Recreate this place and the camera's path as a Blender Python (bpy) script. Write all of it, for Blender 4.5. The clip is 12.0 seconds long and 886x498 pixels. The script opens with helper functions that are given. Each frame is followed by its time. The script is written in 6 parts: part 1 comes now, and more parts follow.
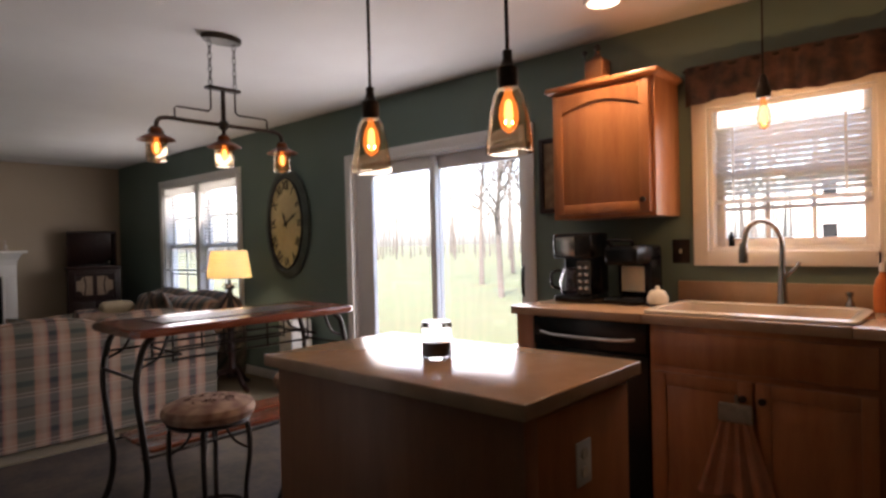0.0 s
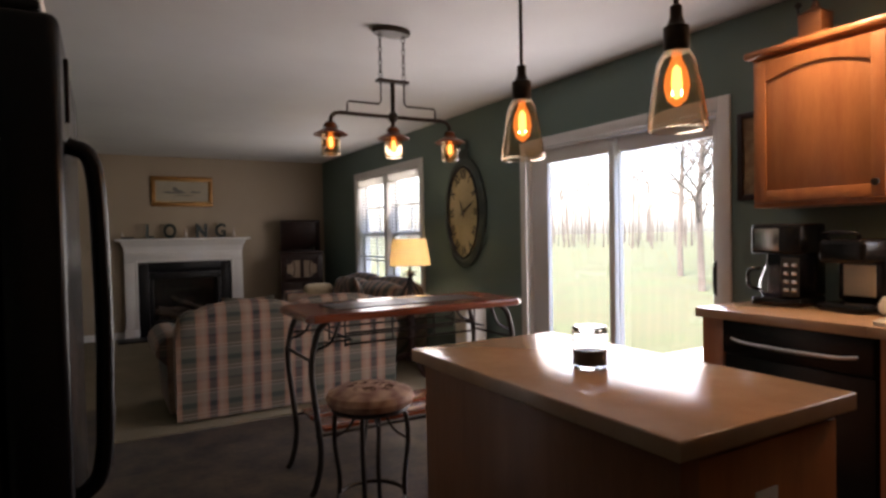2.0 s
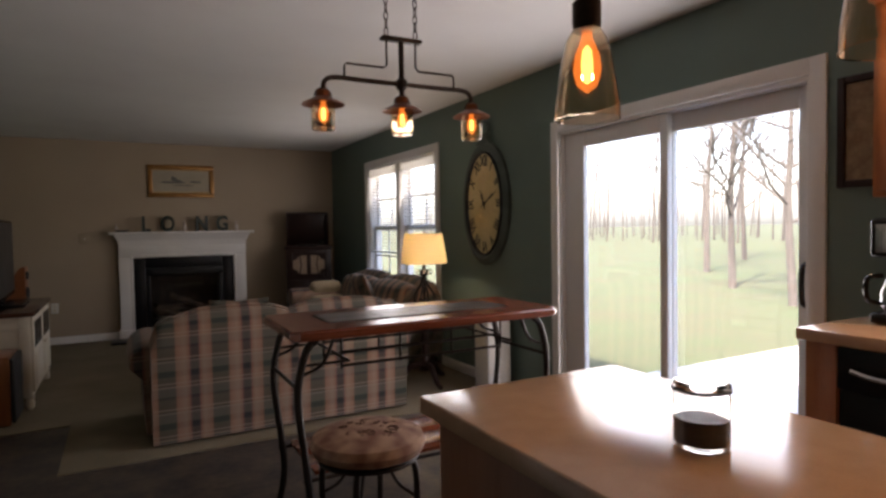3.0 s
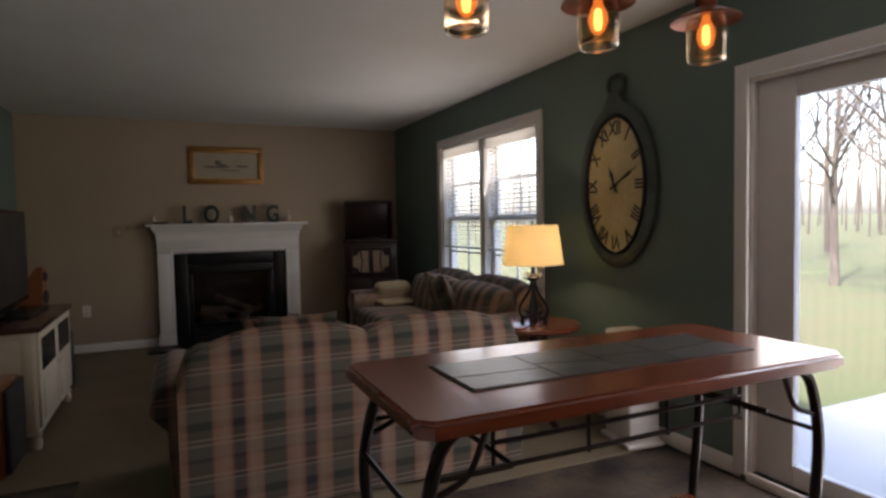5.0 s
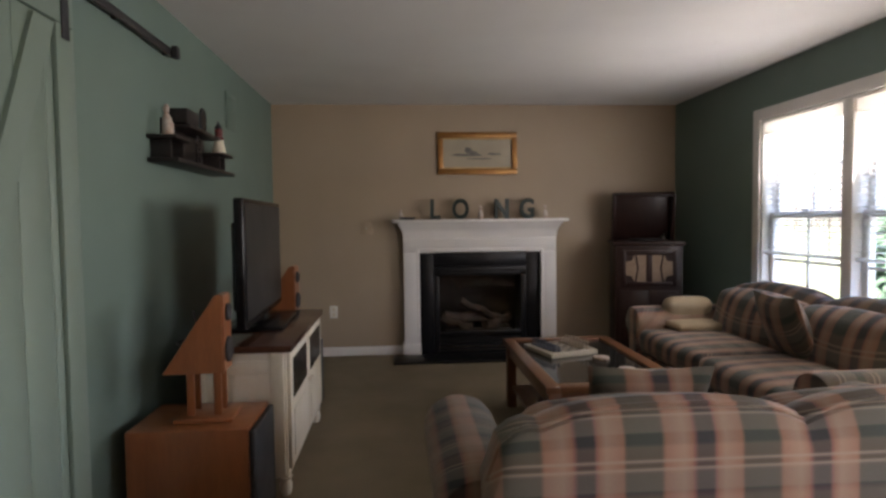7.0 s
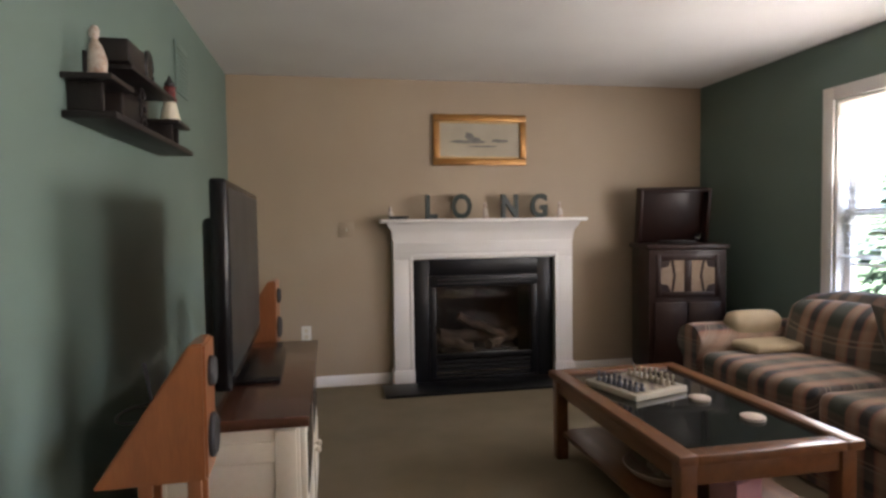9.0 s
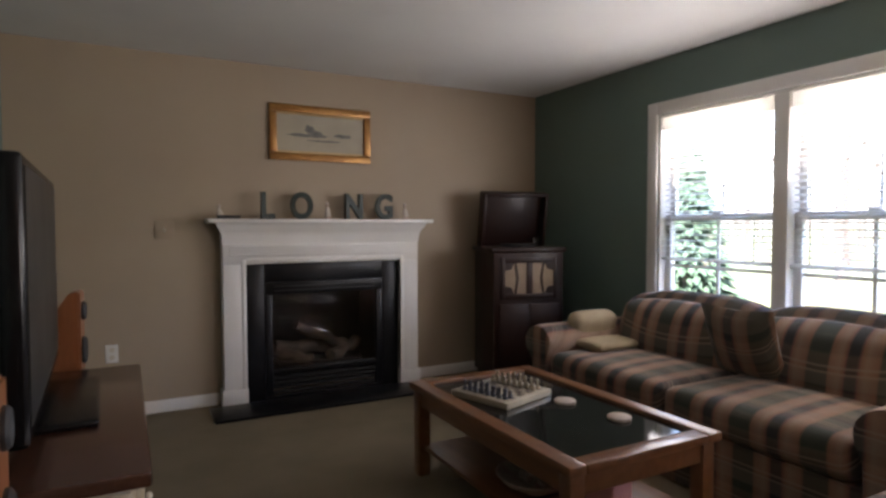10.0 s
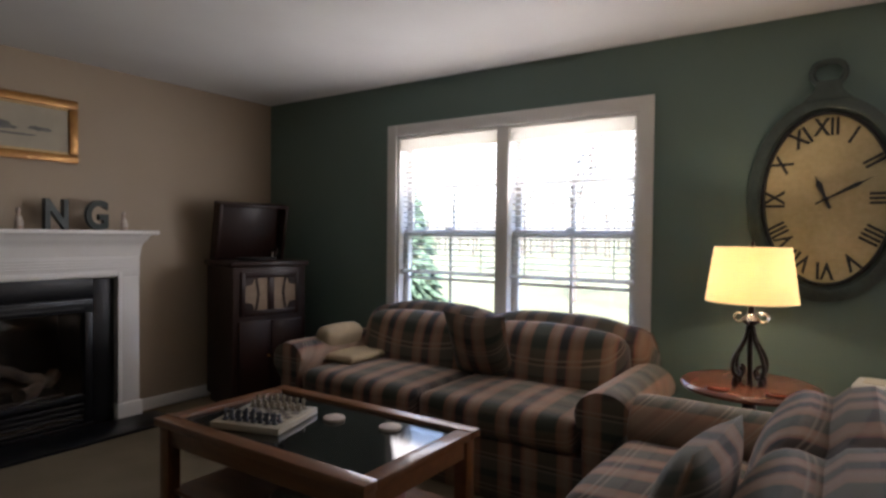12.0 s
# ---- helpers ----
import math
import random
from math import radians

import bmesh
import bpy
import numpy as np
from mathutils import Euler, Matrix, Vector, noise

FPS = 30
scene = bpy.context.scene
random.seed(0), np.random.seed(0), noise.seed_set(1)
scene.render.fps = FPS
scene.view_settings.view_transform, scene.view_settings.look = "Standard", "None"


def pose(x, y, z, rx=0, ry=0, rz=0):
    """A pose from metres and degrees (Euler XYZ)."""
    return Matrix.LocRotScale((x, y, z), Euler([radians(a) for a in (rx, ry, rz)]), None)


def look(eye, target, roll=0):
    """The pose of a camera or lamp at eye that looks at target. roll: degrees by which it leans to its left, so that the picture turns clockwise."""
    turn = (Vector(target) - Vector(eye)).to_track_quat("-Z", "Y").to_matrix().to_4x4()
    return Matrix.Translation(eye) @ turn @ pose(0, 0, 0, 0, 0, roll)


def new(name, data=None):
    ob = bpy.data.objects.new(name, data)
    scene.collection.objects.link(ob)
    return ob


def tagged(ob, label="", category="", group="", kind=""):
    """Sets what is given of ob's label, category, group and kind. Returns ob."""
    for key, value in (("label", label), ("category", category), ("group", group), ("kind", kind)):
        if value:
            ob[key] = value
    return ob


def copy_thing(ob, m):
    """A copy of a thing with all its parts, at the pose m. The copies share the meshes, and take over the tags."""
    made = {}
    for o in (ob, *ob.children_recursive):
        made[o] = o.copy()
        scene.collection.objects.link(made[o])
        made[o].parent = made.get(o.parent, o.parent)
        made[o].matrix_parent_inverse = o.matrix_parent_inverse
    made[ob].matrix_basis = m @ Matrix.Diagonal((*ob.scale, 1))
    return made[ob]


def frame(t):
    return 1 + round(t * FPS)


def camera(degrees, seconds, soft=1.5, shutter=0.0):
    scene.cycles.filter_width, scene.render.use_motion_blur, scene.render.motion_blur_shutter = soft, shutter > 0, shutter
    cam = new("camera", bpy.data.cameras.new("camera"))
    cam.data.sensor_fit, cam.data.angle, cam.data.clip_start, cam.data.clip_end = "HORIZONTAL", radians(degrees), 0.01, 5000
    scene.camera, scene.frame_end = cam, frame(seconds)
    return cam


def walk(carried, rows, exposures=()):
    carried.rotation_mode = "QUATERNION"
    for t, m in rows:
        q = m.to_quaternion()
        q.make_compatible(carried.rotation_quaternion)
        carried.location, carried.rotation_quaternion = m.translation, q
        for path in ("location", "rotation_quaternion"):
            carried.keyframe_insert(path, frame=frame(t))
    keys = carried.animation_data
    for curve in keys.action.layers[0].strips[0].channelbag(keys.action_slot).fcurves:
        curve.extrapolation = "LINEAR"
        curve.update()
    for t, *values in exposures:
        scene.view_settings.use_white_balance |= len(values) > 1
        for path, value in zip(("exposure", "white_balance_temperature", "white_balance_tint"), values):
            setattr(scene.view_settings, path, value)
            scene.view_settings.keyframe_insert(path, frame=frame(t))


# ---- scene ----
cam = camera(73.0, 12.0, 2.8)
PATH = [
    (0, (0.772, -8.979, 1.294), (2.256, -7.638, 1.274), -1.4),
    (0.5, (0.813, -9.024, 1.298), (2.133, -7.522, 1.276), -1.2),
    (1, (0.839, -9.087, 1.308), (2.021, -7.474, 1.275), -1.1),
    (1.5, (0.895, -9.079, 1.315), (1.964, -7.389, 1.274), -1.1),
    (2, (0.986, -8.936, 1.311), (1.976, -7.199, 1.262), -1.1),
    (2.5, (1.145, -8.675, 1.322), (2.096, -6.916, 1.26), -0.9),
    (4.5, (1.453, -7.446, 1.319), (2.384, -5.678, 1.227), -0.9),
    (5, (1.436, -7.137, 1.322), (2.246, -5.311, 1.223), -1.1),
    (5.5, (1.365, -6.817, 1.311), (1.962, -4.91, 1.217), -1.0),
    (6, (1.31, -6.489, 1.304), (1.683, -4.526, 1.215), -0.9),
    (6.5, (1.247, -6.171, 1.32), (1.478, -4.187, 1.221), -1.1),
    (7, (1.198, -5.852, 1.319), (1.343, -3.86, 1.223), -0.7),
    (9, (0.758, -4.792, 1.297), (1.125, -2.828, 1.209), -0.8),
    (9.5, (0.694, -4.64, 1.29), (1.338, -2.749, 1.203), -0.4),
    (10, (0.645, -4.466, 1.279), (1.582, -2.7, 1.2), -0.1),
    (10.5, (0.581, -4.396, 1.333), (1.794, -2.808, 1.242), 0.2),
    (11, (0.524, -4.318, 1.315), (1.95, -2.917, 1.25), 0.7),
    (11.5, (0.463, -4.32, 1.33), (2.022, -3.068, 1.267), 0.5),
    (12, (0.441, -4.269, 1.313), (2.092, -3.141, 1.268), 0.6),
]
walk(cam, [(t, look(eye, target, roll)) for t, eye, target, roll in PATH],
     [(0, 3.5, 6750, 22), (2.5, 3.35, 6950, 22), (4.5, 3.05, 6900, 20), (5, 3.1, 6850, 20), (5.5, 3.8, 6600, 20), (6.5, 4.1, 6650, 20), (7, 4.35, 6700, 20), (9, 5.1, 6800, 20), (9.5, 5.1, 6650, 20), (10, 4.45, 6550, 20), (10.5, 4.1, 6500, 20), (11, 3.7, 6500, 20), (12, 4.0, 6450, 20)])

# ---- world, sun, large lights ----
world = bpy.data.worlds.new("sky")
scene.world = world
world.use_nodes = True
wn, wl = world.node_tree.nodes, world.node_tree.links
sky = wn.new("ShaderNodeTexSky")
sky.sky_type = "NISHITA"
sky.sun_disc = False
sky.sun_elevation, sky.sun_rotation = radians(48), radians(243)
sky.air_density, sky.dust_density = 1.0, 3.0
wl.new(sky.outputs["Color"], wn["Background"].inputs["Color"])
wn["Background"].inputs["Strength"].default_value = 0.13
sun = new("sun", bpy.data.lights.new("sun", "SUN"))
sun.data.energy, sun.data.angle, sun.data.color = 2.2, radians(2), (1.0, 0.95, 0.88)
sun.matrix_world = look((0, 0, 0), (0.6, 0.3, -0.75))

LAMP_TABLE, LAMP_PEND, LAMP_CHAN, LAMP_CAN = 3.7, 1.35, 0.5, 5.5   # watts
WINDOW_LIGHT, DOOR_LIGHT, SINK_LIGHT = 1.75, 3.4, 0.35   # watts of sky light at the openings
W = 3.97       # the window wall's inner face
H = 2.44       # ceiling


# ---- materials ----
def nodes_of(name):
    m = bpy.data.materials.new(name)
    m.use_nodes = True
    return m, m.node_tree.nodes, m.node_tree.links, m.node_tree.nodes["Principled BSDF"]


def mat(name, a, b=None, rough=0.5, metal=0.0, scale=6.0, stretch=(1, 1, 1), bump=0.0, fine=60.0, coat=0.0, spec=0.5, detail=6.0):
    """Two-tone noise at two scales with fine relief; object coordinates in metres."""
    m, n, l, p = nodes_of(name)
    b = b or tuple(c * 0.82 for c in a)
    tc, mp = n.new("ShaderNodeTexCoord"), n.new("ShaderNodeMapping")
    mp.inputs["Scale"].default_value = stretch
    l.new(tc.outputs["Object"], mp.inputs["Vector"])
    n1, n2 = n.new("ShaderNodeTexNoise"), n.new("ShaderNodeTexNoise")
    n1.inputs["Scale"].default_value, n2.inputs["Scale"].default_value = scale, fine
    n1.inputs["Detail"].default_value, n2.inputs["Detail"].default_value = detail, 3
    for q in (n1, n2):
        l.new(mp.outputs[0], q.inputs["Vector"])
    mix = n.new("ShaderNodeMix")
    mix.data_type = "RGBA"
    mix.inputs[6].default_value, mix.inputs[7].default_value = (*a, 1), (*b, 1)
    avg = n.new("ShaderNodeMath")
    avg.operation = "MULTIPLY_ADD"
    avg.inputs[1].default_value, avg.inputs[2].default_value = 0.4, -0.2
    l.new(n2.outputs[0], avg.inputs[0])
    add = n.new("ShaderNodeMath")
    add.use_clamp = True
    l.new(n1.outputs[0], add.inputs[0])
    l.new(avg.outputs[0], add.inputs[1])
    ctr = n.new("ShaderNodeMapRange")
    ctr.inputs[1].default_value, ctr.inputs[2].default_value = 0.3, 0.7
    l.new(add.outputs[0], ctr.inputs[0])
    l.new(ctr.outputs[0], mix.inputs[0])
    l.new(mix.outputs[2], p.inputs["Base Color"])
    rr = n.new("ShaderNodeMapRange")
    rr.inputs[3].default_value, rr.inputs[4].default_value = max(0.02, rough - 0.06), min(1, rough + 0.06)
    l.new(n1.outputs[0], rr.inputs[0])
    l.new(rr.outputs[0], p.inputs["Roughness"])
    p.inputs["Metallic"].default_value = metal
    p.inputs["Coat Weight"].default_value = coat
    p.inputs["Coat Roughness"].default_value = 0.12
    p.inputs["Specular IOR Level"].default_value = spec
    if bump:
        bp = n.new("ShaderNodeBump")
        bp.inputs["Strength"].default_value, bp.inputs["Distance"].default_value = bump, 0.004
        l.new(n2.outputs[0], bp.inputs["Height"])
        l.new(bp.outputs[0], p.inputs["Normal"])
    return m


def ramp_of(n, stops, mode="LINEAR"):
    r = n.new("ShaderNodeValToRGB")
    r.color_ramp.interpolation = mode
    e = r.color_ramp.elements
    while len(e) > 1:
        e.remove(e[0])
    e[0].position, e[0].color = stops[0][0], (*stops[0][1], 1)
    for pos, c in stops[1:]:
        k = e.new(pos)
        k.color = (*c, 1)
    return r


def plaid(name, dim=0.95, period=0.31, cross=0.155):
    """Woven plaid: broad stripes along x, thin cream bands down y and z."""
    m, n, l, p = nodes_of(name)
    tc, sep = n.new("ShaderNodeTexCoord"), n.new("ShaderNodeSeparateXYZ")
    l.new(tc.outputs["Object"], sep.inputs[0])

    def math_node(op, a, b):
        q = n.new("ShaderNodeMath")
        q.operation = op
        for i, v in enumerate((a, b)):
            if isinstance(v, (int, float)):
                q.inputs[i].default_value = v
            else:
                l.new(v, q.inputs[i])
        return q.outputs[0]

    u = math_node("FRACT", math_node("MULTIPLY", math_node("ADD", sep.outputs[0], 10.0), 1 / period), 0)
    yz = math_node("ADD", sep.outputs[1], sep.outputs[2])
    v = math_node("FRACT", math_node("MULTIPLY", math_node("ADD", yz, 10.0), 1 / cross), 0)
    peach, green, navy = (0.235 * dim, 0.115 * dim, 0.066 * dim), (0.030 * dim, 0.037 * dim, 0.026 * dim), (0.016 * dim, 0.016 * dim, 0.018 * dim)
    maroon = (0.16 * dim, 0.06 * dim, 0.05 * dim)
    cream = (0.27 * dim, 0.175 * dim, 0.12 * dim)
    r = ramp_of(n, [(0, peach), (0.15, cream), (0.22, peach), (0.24, maroon), (0.27, navy), (0.40, navy), (0.42, maroon), (0.445, peach), (0.5, cream), (0.64, peach),
                    (0.67, green), (0.96, green), (1.0, peach)])
    l.new(u, r.inputs[0])
    weft = ramp_of(n, [(0, peach), (0.2, cream), (0.24, maroon), (0.27, navy), (0.42, navy), (0.45, peach), (0.64, cream), (0.67, green), (0.96, green), (1.0, peach)])
    l.new(math_node("FRACT", math_node("MULTIPLY", math_node("ADD", yz, 10.0), 1 / period), 0), weft.inputs[0])
    weave = n.new("ShaderNodeMix")
    weave.data_type = "RGBA"
    weave.inputs[0].default_value = 0.2
    l.new(r.outputs[0], weave.inputs[6])
    l.new(weft.outputs[0], weave.inputs[7])
    band = ramp_of(n, [(0, (0, 0, 0)), (0.05, (0.6, 0.6, 0.6)), (0.09, (0.0, 0.0, 0.0)), (0.52, (0.0, 0.0, 0.0)), (0.56, (0.2, 0.2, 0.2)), (0.86, (0.2, 0.2, 0.2)), (0.91, (0.6, 0.6, 0.6)), (0.95, (0, 0, 0))])
    l.new(v, band.inputs[0])
    mix = n.new("ShaderNodeMix")
    mix.data_type = "RGBA"
    l.new(band.outputs[0], mix.inputs[0])
    l.new(weave.outputs[2], mix.inputs[6])
    mix.inputs[7].default_value = (0.30 * dim, 0.24 * dim, 0.18 * dim, 1)
    no = n.new("ShaderNodeTexNoise")
    no.inputs["Scale"].default_value = 350
    l.new(tc.outputs["Object"], no.inputs["Vector"])
    big = n.new("ShaderNodeTexNoise")
    big.inputs["Scale"].default_value = 5
    l.new(tc.outputs["Object"], big.inputs["Vector"])
    hv = n.new("ShaderNodeHueSaturation")
    mr = n.new("ShaderNodeMapRange")
    mr.inputs[3].default_value, mr.inputs[4].default_value = 0.75, 1.25
    avg = math_node("MULTIPLY", math_node("ADD", no.outputs[0], big.outputs[0]), 0.5)
    l.new(avg, mr.inputs[0])
    l.new(mr.outputs[0], hv.inputs["Value"])
    l.new(mix.outputs[2], hv.inputs["Color"])
    l.new(hv.outputs[0], p.inputs["Base Color"])
    p.inputs["Roughness"].default_value = 0.9
    p.inputs["Sheen Weight"].default_value = 0.15
    bp = n.new("ShaderNodeBump")
    bp.inputs["Strength"].default_value, bp.inputs["Distance"].default_value = 0.35, 0.003
    l.new(no.outputs[0], bp.inputs["Height"])
    l.new(bp.outputs[0], p.inputs["Normal"])
    return m


def glow(name, color, strength):
    m, n, l, p = nodes_of(name)
    p.inputs["Base Color"].default_value = (*color, 1)
    p.inputs["Emission Color"].default_value = (*color, 1)
    p.inputs["Emission Strength"].default_value = strength
    return m


def glass(name, tint=(1, 1, 1), rough=0.0):
    m, n, l, p = nodes_of(name)
    p.inputs["Base Color"].default_value = (*tint, 1)
    p.inputs["Transmission Weight"].default_value = 1
    p.inputs["Roughness"].default_value = rough
    p.inputs["IOR"].default_value = 1.45
    return m


def pane_glass(name):
    """Thin window pane: mostly clear with a weak reflection."""
    m, n, l, p = nodes_of(name)
    tr, gl, mx = n.new("ShaderNodeBsdfTransparent"), n.new("ShaderNodeBsdfGlossy"), n.new("ShaderNodeMixShader")
    gl.inputs["Roughness"].default_value = 0.02
    mx.inputs[0].default_value = 0.05
    l.new(tr.outputs[0], mx.inputs[1])
    l.new(gl.outputs[0], mx.inputs[2])
    l.new(mx.outputs[0], n["Material Output"].inputs["Surface"])
    return m


M_GREEN = mat("sage_green_paint", (0.138, 0.195, 0.168), (0.124, 0.18, 0.154), rough=0.55, scale=1.5, fine=220, bump=0.12)
M_TAN = mat("tan_paint", (0.375, 0.292, 0.205), (0.35, 0.27, 0.188), rough=0.6, scale=1.5, fine=220, bump=0.12)
M_CEIL = mat("ceiling_white", (0.66, 0.645, 0.61), (0.62, 0.60, 0.57), rough=0.85, scale=2, fine=150, bump=0.3)
M_TRIM = mat("white_trim", (0.78, 0.75, 0.71), (0.72, 0.69, 0.65), rough=0.4, scale=3, fine=90, bump=0.04)
M_VINYL = mat("slate_vinyl", (0.014, 0.016, 0.02), (0.11, 0.082, 0.06), rough=0.45, scale=5, fine=26, bump=0.25, detail=8, spec=0.35)
M_CARPET = mat("beige_carpet", (0.25, 0.205, 0.14), (0.2, 0.162, 0.108), rough=0.98, scale=2.2, fine=420, bump=0.9, spec=0.1)
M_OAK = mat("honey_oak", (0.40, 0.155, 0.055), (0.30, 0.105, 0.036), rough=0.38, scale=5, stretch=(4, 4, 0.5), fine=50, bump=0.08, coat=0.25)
# the same oak about a third darker, for the island body and corner post
M_OAKSIDE = mat("honey_oak_darker", (0.27, 0.105, 0.042), (0.21, 0.08, 0.03), rough=0.42, scale=5, stretch=(4, 4, 0.5), fine=50, bump=0.08, coat=0.15)
M_LAM = mat("tan_laminate", (0.46, 0.30, 0.19), (0.40, 0.25, 0.155), rough=0.16, scale=14, fine=180, bump=0.0, spec=0.6)
M_LAMEDGE = mat("laminate_edge", (0.38, 0.25, 0.16), (0.33, 0.21, 0.13), rough=0.3, scale=14, fine=180)
M_BLACK = mat("black_appliance", (0.008, 0.008, 0.009), (0.005, 0.005, 0.006), rough=0.25, scale=5, fine=120, bump=0.03, spec=0.3)
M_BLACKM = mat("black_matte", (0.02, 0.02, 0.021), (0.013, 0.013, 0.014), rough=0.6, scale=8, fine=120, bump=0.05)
M_IRON = mat("dark_iron", (0.035, 0.028, 0.024), (0.02, 0.017, 0.015), rough=0.45, metal=0.8, scale=18, fine=120, bump=0.1)
M_BRONZE = mat("oiled_bronze", (0.05, 0.035, 0.026), (0.028, 0.02, 0.016), rough=0.4, metal=0.8, scale=18, fine=120, bump=0.06)
M_COPPER = mat("copper_shade", (0.25, 0.08, 0.035), (0.15, 0.05, 0.022), rough=0.35, metal=0.85, scale=14, fine=90, bump=0.05)
M_CHERRY = mat("cherry_table", (0.20, 0.05, 0.02), (0.13, 0.03, 0.013), rough=0.25, scale=5, stretch=(0.6, 5, 5), fine=40, bump=0.05, coat=0.5)
M_SLATE = mat("slate_inlay", (0.05, 0.053, 0.052), (0.10, 0.088, 0.074), rough=0.3, scale=7, fine=35, bump=0.35)
M_MAHOG = mat("mahogany", (0.026, 0.009, 0.006), (0.016, 0.006, 0.005), rough=0.45, scale=6, stretch=(4, 4, 0.6), fine=40, bump=0.06, coat=0.1, spec=0.3)
M_BROWN = mat("walnut_top", (0.075, 0.032, 0.02), (0.05, 0.02, 0.013), rough=0.22, scale=5, stretch=(4, 0.5, 4), fine=40, bump=0.04, coat=0.4)
M_PINE = mat("golden_oak", (0.17, 0.066, 0.024), (0.12, 0.045, 0.017), rough=0.35, scale=6, stretch=(4, 0.6, 4), fine=40, bump=0.06, coat=0.3)
M_SPEAK = mat("cherry_speaker", (0.29, 0.10, 0.035), (0.22, 0.075, 0.026), rough=0.35, scale=5, stretch=(4, 4, 0.6), fine=40, bump=0.04, coat=0.3)
M_CREAM = mat("cream_paint", (0.66, 0.60, 0.48), (0.6, 0.54, 0.42), rough=0.45, scale=4, fine=70, bump=0.06)
M_GOLD = mat("gilt_frame", (0.38, 0.19, 0.05), (0.26, 0.12, 0.035), rough=0.35, metal=0.5, scale=20, fine=90, bump=0.3)
M_CHROME = mat("brushed_nickel", (0.55, 0.53, 0.5), rough=0.25, metal=1.0, scale=10)
M_WHITE = mat("white_plastic", (0.75, 0.73, 0.68), (0.7, 0.68, 0.63), rough=0.35, scale=5, fine=80)
M_PORC = mat("white_porcelain", (0.72, 0.66, 0.56), (0.68, 0.62, 0.53), rough=0.15, scale=3, fine=60, coat=0.3)
M_BLIND = mat("white_blind", (0.78, 0.77, 0.74), (0.74, 0.73, 0.7), rough=0.5, scale=4, fine=60)
bn, bl = M_BLIND.node_tree.nodes, M_BLIND.node_tree.links
btr, bmx = bn.new("ShaderNodeBsdfTranslucent"), bn.new("ShaderNodeMixShader")
btr.inputs["Color"].default_value = (0.9, 0.88, 0.84, 1)
bmx.inputs[0].default_value = 0.6
bl.new(bn["Principled BSDF"].outputs[0], bmx.inputs[1])
bl.new(btr.outputs[0], bmx.inputs[2])
bl.new(bmx.outputs[0], bn["Material Output"].inputs["Surface"])
M_PANE = pane_glass("window_pane")
M_GLASS = glass("clear_glass")
M_FILAMENT = glow("warm_filament", (1.0, 0.48, 0.12), 0.8)


def lit_glass(name, color, strength, clear):
    """Amber bulb glass that glows softly and lets its filament show."""
    m, n, l, p = nodes_of(name)
    em, tr, mx = n.new("ShaderNodeEmission"), n.new("ShaderNodeBsdfTransparent"), n.new("ShaderNodeMixShader")
    em.inputs["Color"].default_value, em.inputs["Strength"].default_value = (*color, 1), strength
    mx.inputs[0].default_value = clear
    l.new(em.outputs[0], mx.inputs[1])
    l.new(tr.outputs[0], mx.inputs[2])
    l.new(mx.outputs[0], n["Material Output"].inputs["Surface"])
    return m


M_BULB = lit_glass("amber_bulb_glass", (1.0, 0.27, 0.045), 0.14, 0.5)
M_CAN = glow("recessed_glow", (1.0, 0.8, 0.55), 0.4)
M_PLAID = plaid("plaid_upholstery")
M_MINT = mat("mint_door_paint", (0.17, 0.225, 0.185), (0.155, 0.205, 0.168), rough=0.5, scale=2, stretch=(1, 5, 0.4), fine=90, bump=0.12)
M_FABRIC = mat("tapestry_valance", (0.16, 0.085, 0.065), (0.045, 0.035, 0.04), rough=0.9, scale=16, fine=300, bump=0.4, detail=2)
M_STOOL = mat("printed_cushion", (0.30, 0.19, 0.12), (0.13, 0.055, 0.035), rough=0.85, scale=16, fine=250, bump=0.3, detail=1)
M_TOWEL = mat("orange_towel", (0.82, 0.42, 0.25), (0.72, 0.34, 0.19), rough=0.95, scale=9, fine=500, bump=0.8)
M_DKGREEN = mat("dark_green_letter", (0.008, 0.024, 0.018), (0.005, 0.015, 0.011), rough=0.5, scale=12, fine=80, bump=0.1)
M_GRASS = mat("lawn", (0.05, 0.07, 0.024), (0.065, 0.066, 0.03), rough=0.95, scale=0.6, fine=12, bump=0.5)
M_CONC = mat("pale_patio", (0.55, 0.54, 0.51), (0.48, 0.47, 0.44), rough=0.85, scale=2, fine=60, bump=0.3)
M_BARK = mat("bark", (0.09, 0.08, 0.07), (0.06, 0.053, 0.047), rough=0.95, scale=6, fine=40, bump=0.6)
M_SPRUCE = mat("spruce_green", (0.02, 0.05, 0.03), (0.035, 0.07, 0.04), rough=0.85, scale=3, fine=30)


# ---- mesh helpers ----
def part(name, bm, material, parent=None, label="", smooth=True):
    """Links a bmesh as one mesh object, under a thing where one is given."""
    me = bpy.data.meshes.new(name)
    bmesh.ops.recalc_face_normals(bm, faces=bm.faces)
    bm.to_mesh(me)
    bm.free()
    me.materials.append(material)
    if smooth:
        me.shade_smooth()
        me.set_sharp_from_angle(angle=radians(38))
    ob = new(name, me)
    if parent:
        ob.parent = parent
    if label:
        ob["label"] = label
    return ob


def again(ob, m, parent=None):
    """A second piece on the same mesh."""
    o = new(ob.name.split(".")[0], ob.data)
    o.parent = parent or ob.parent
    o.matrix_basis = m
    return o


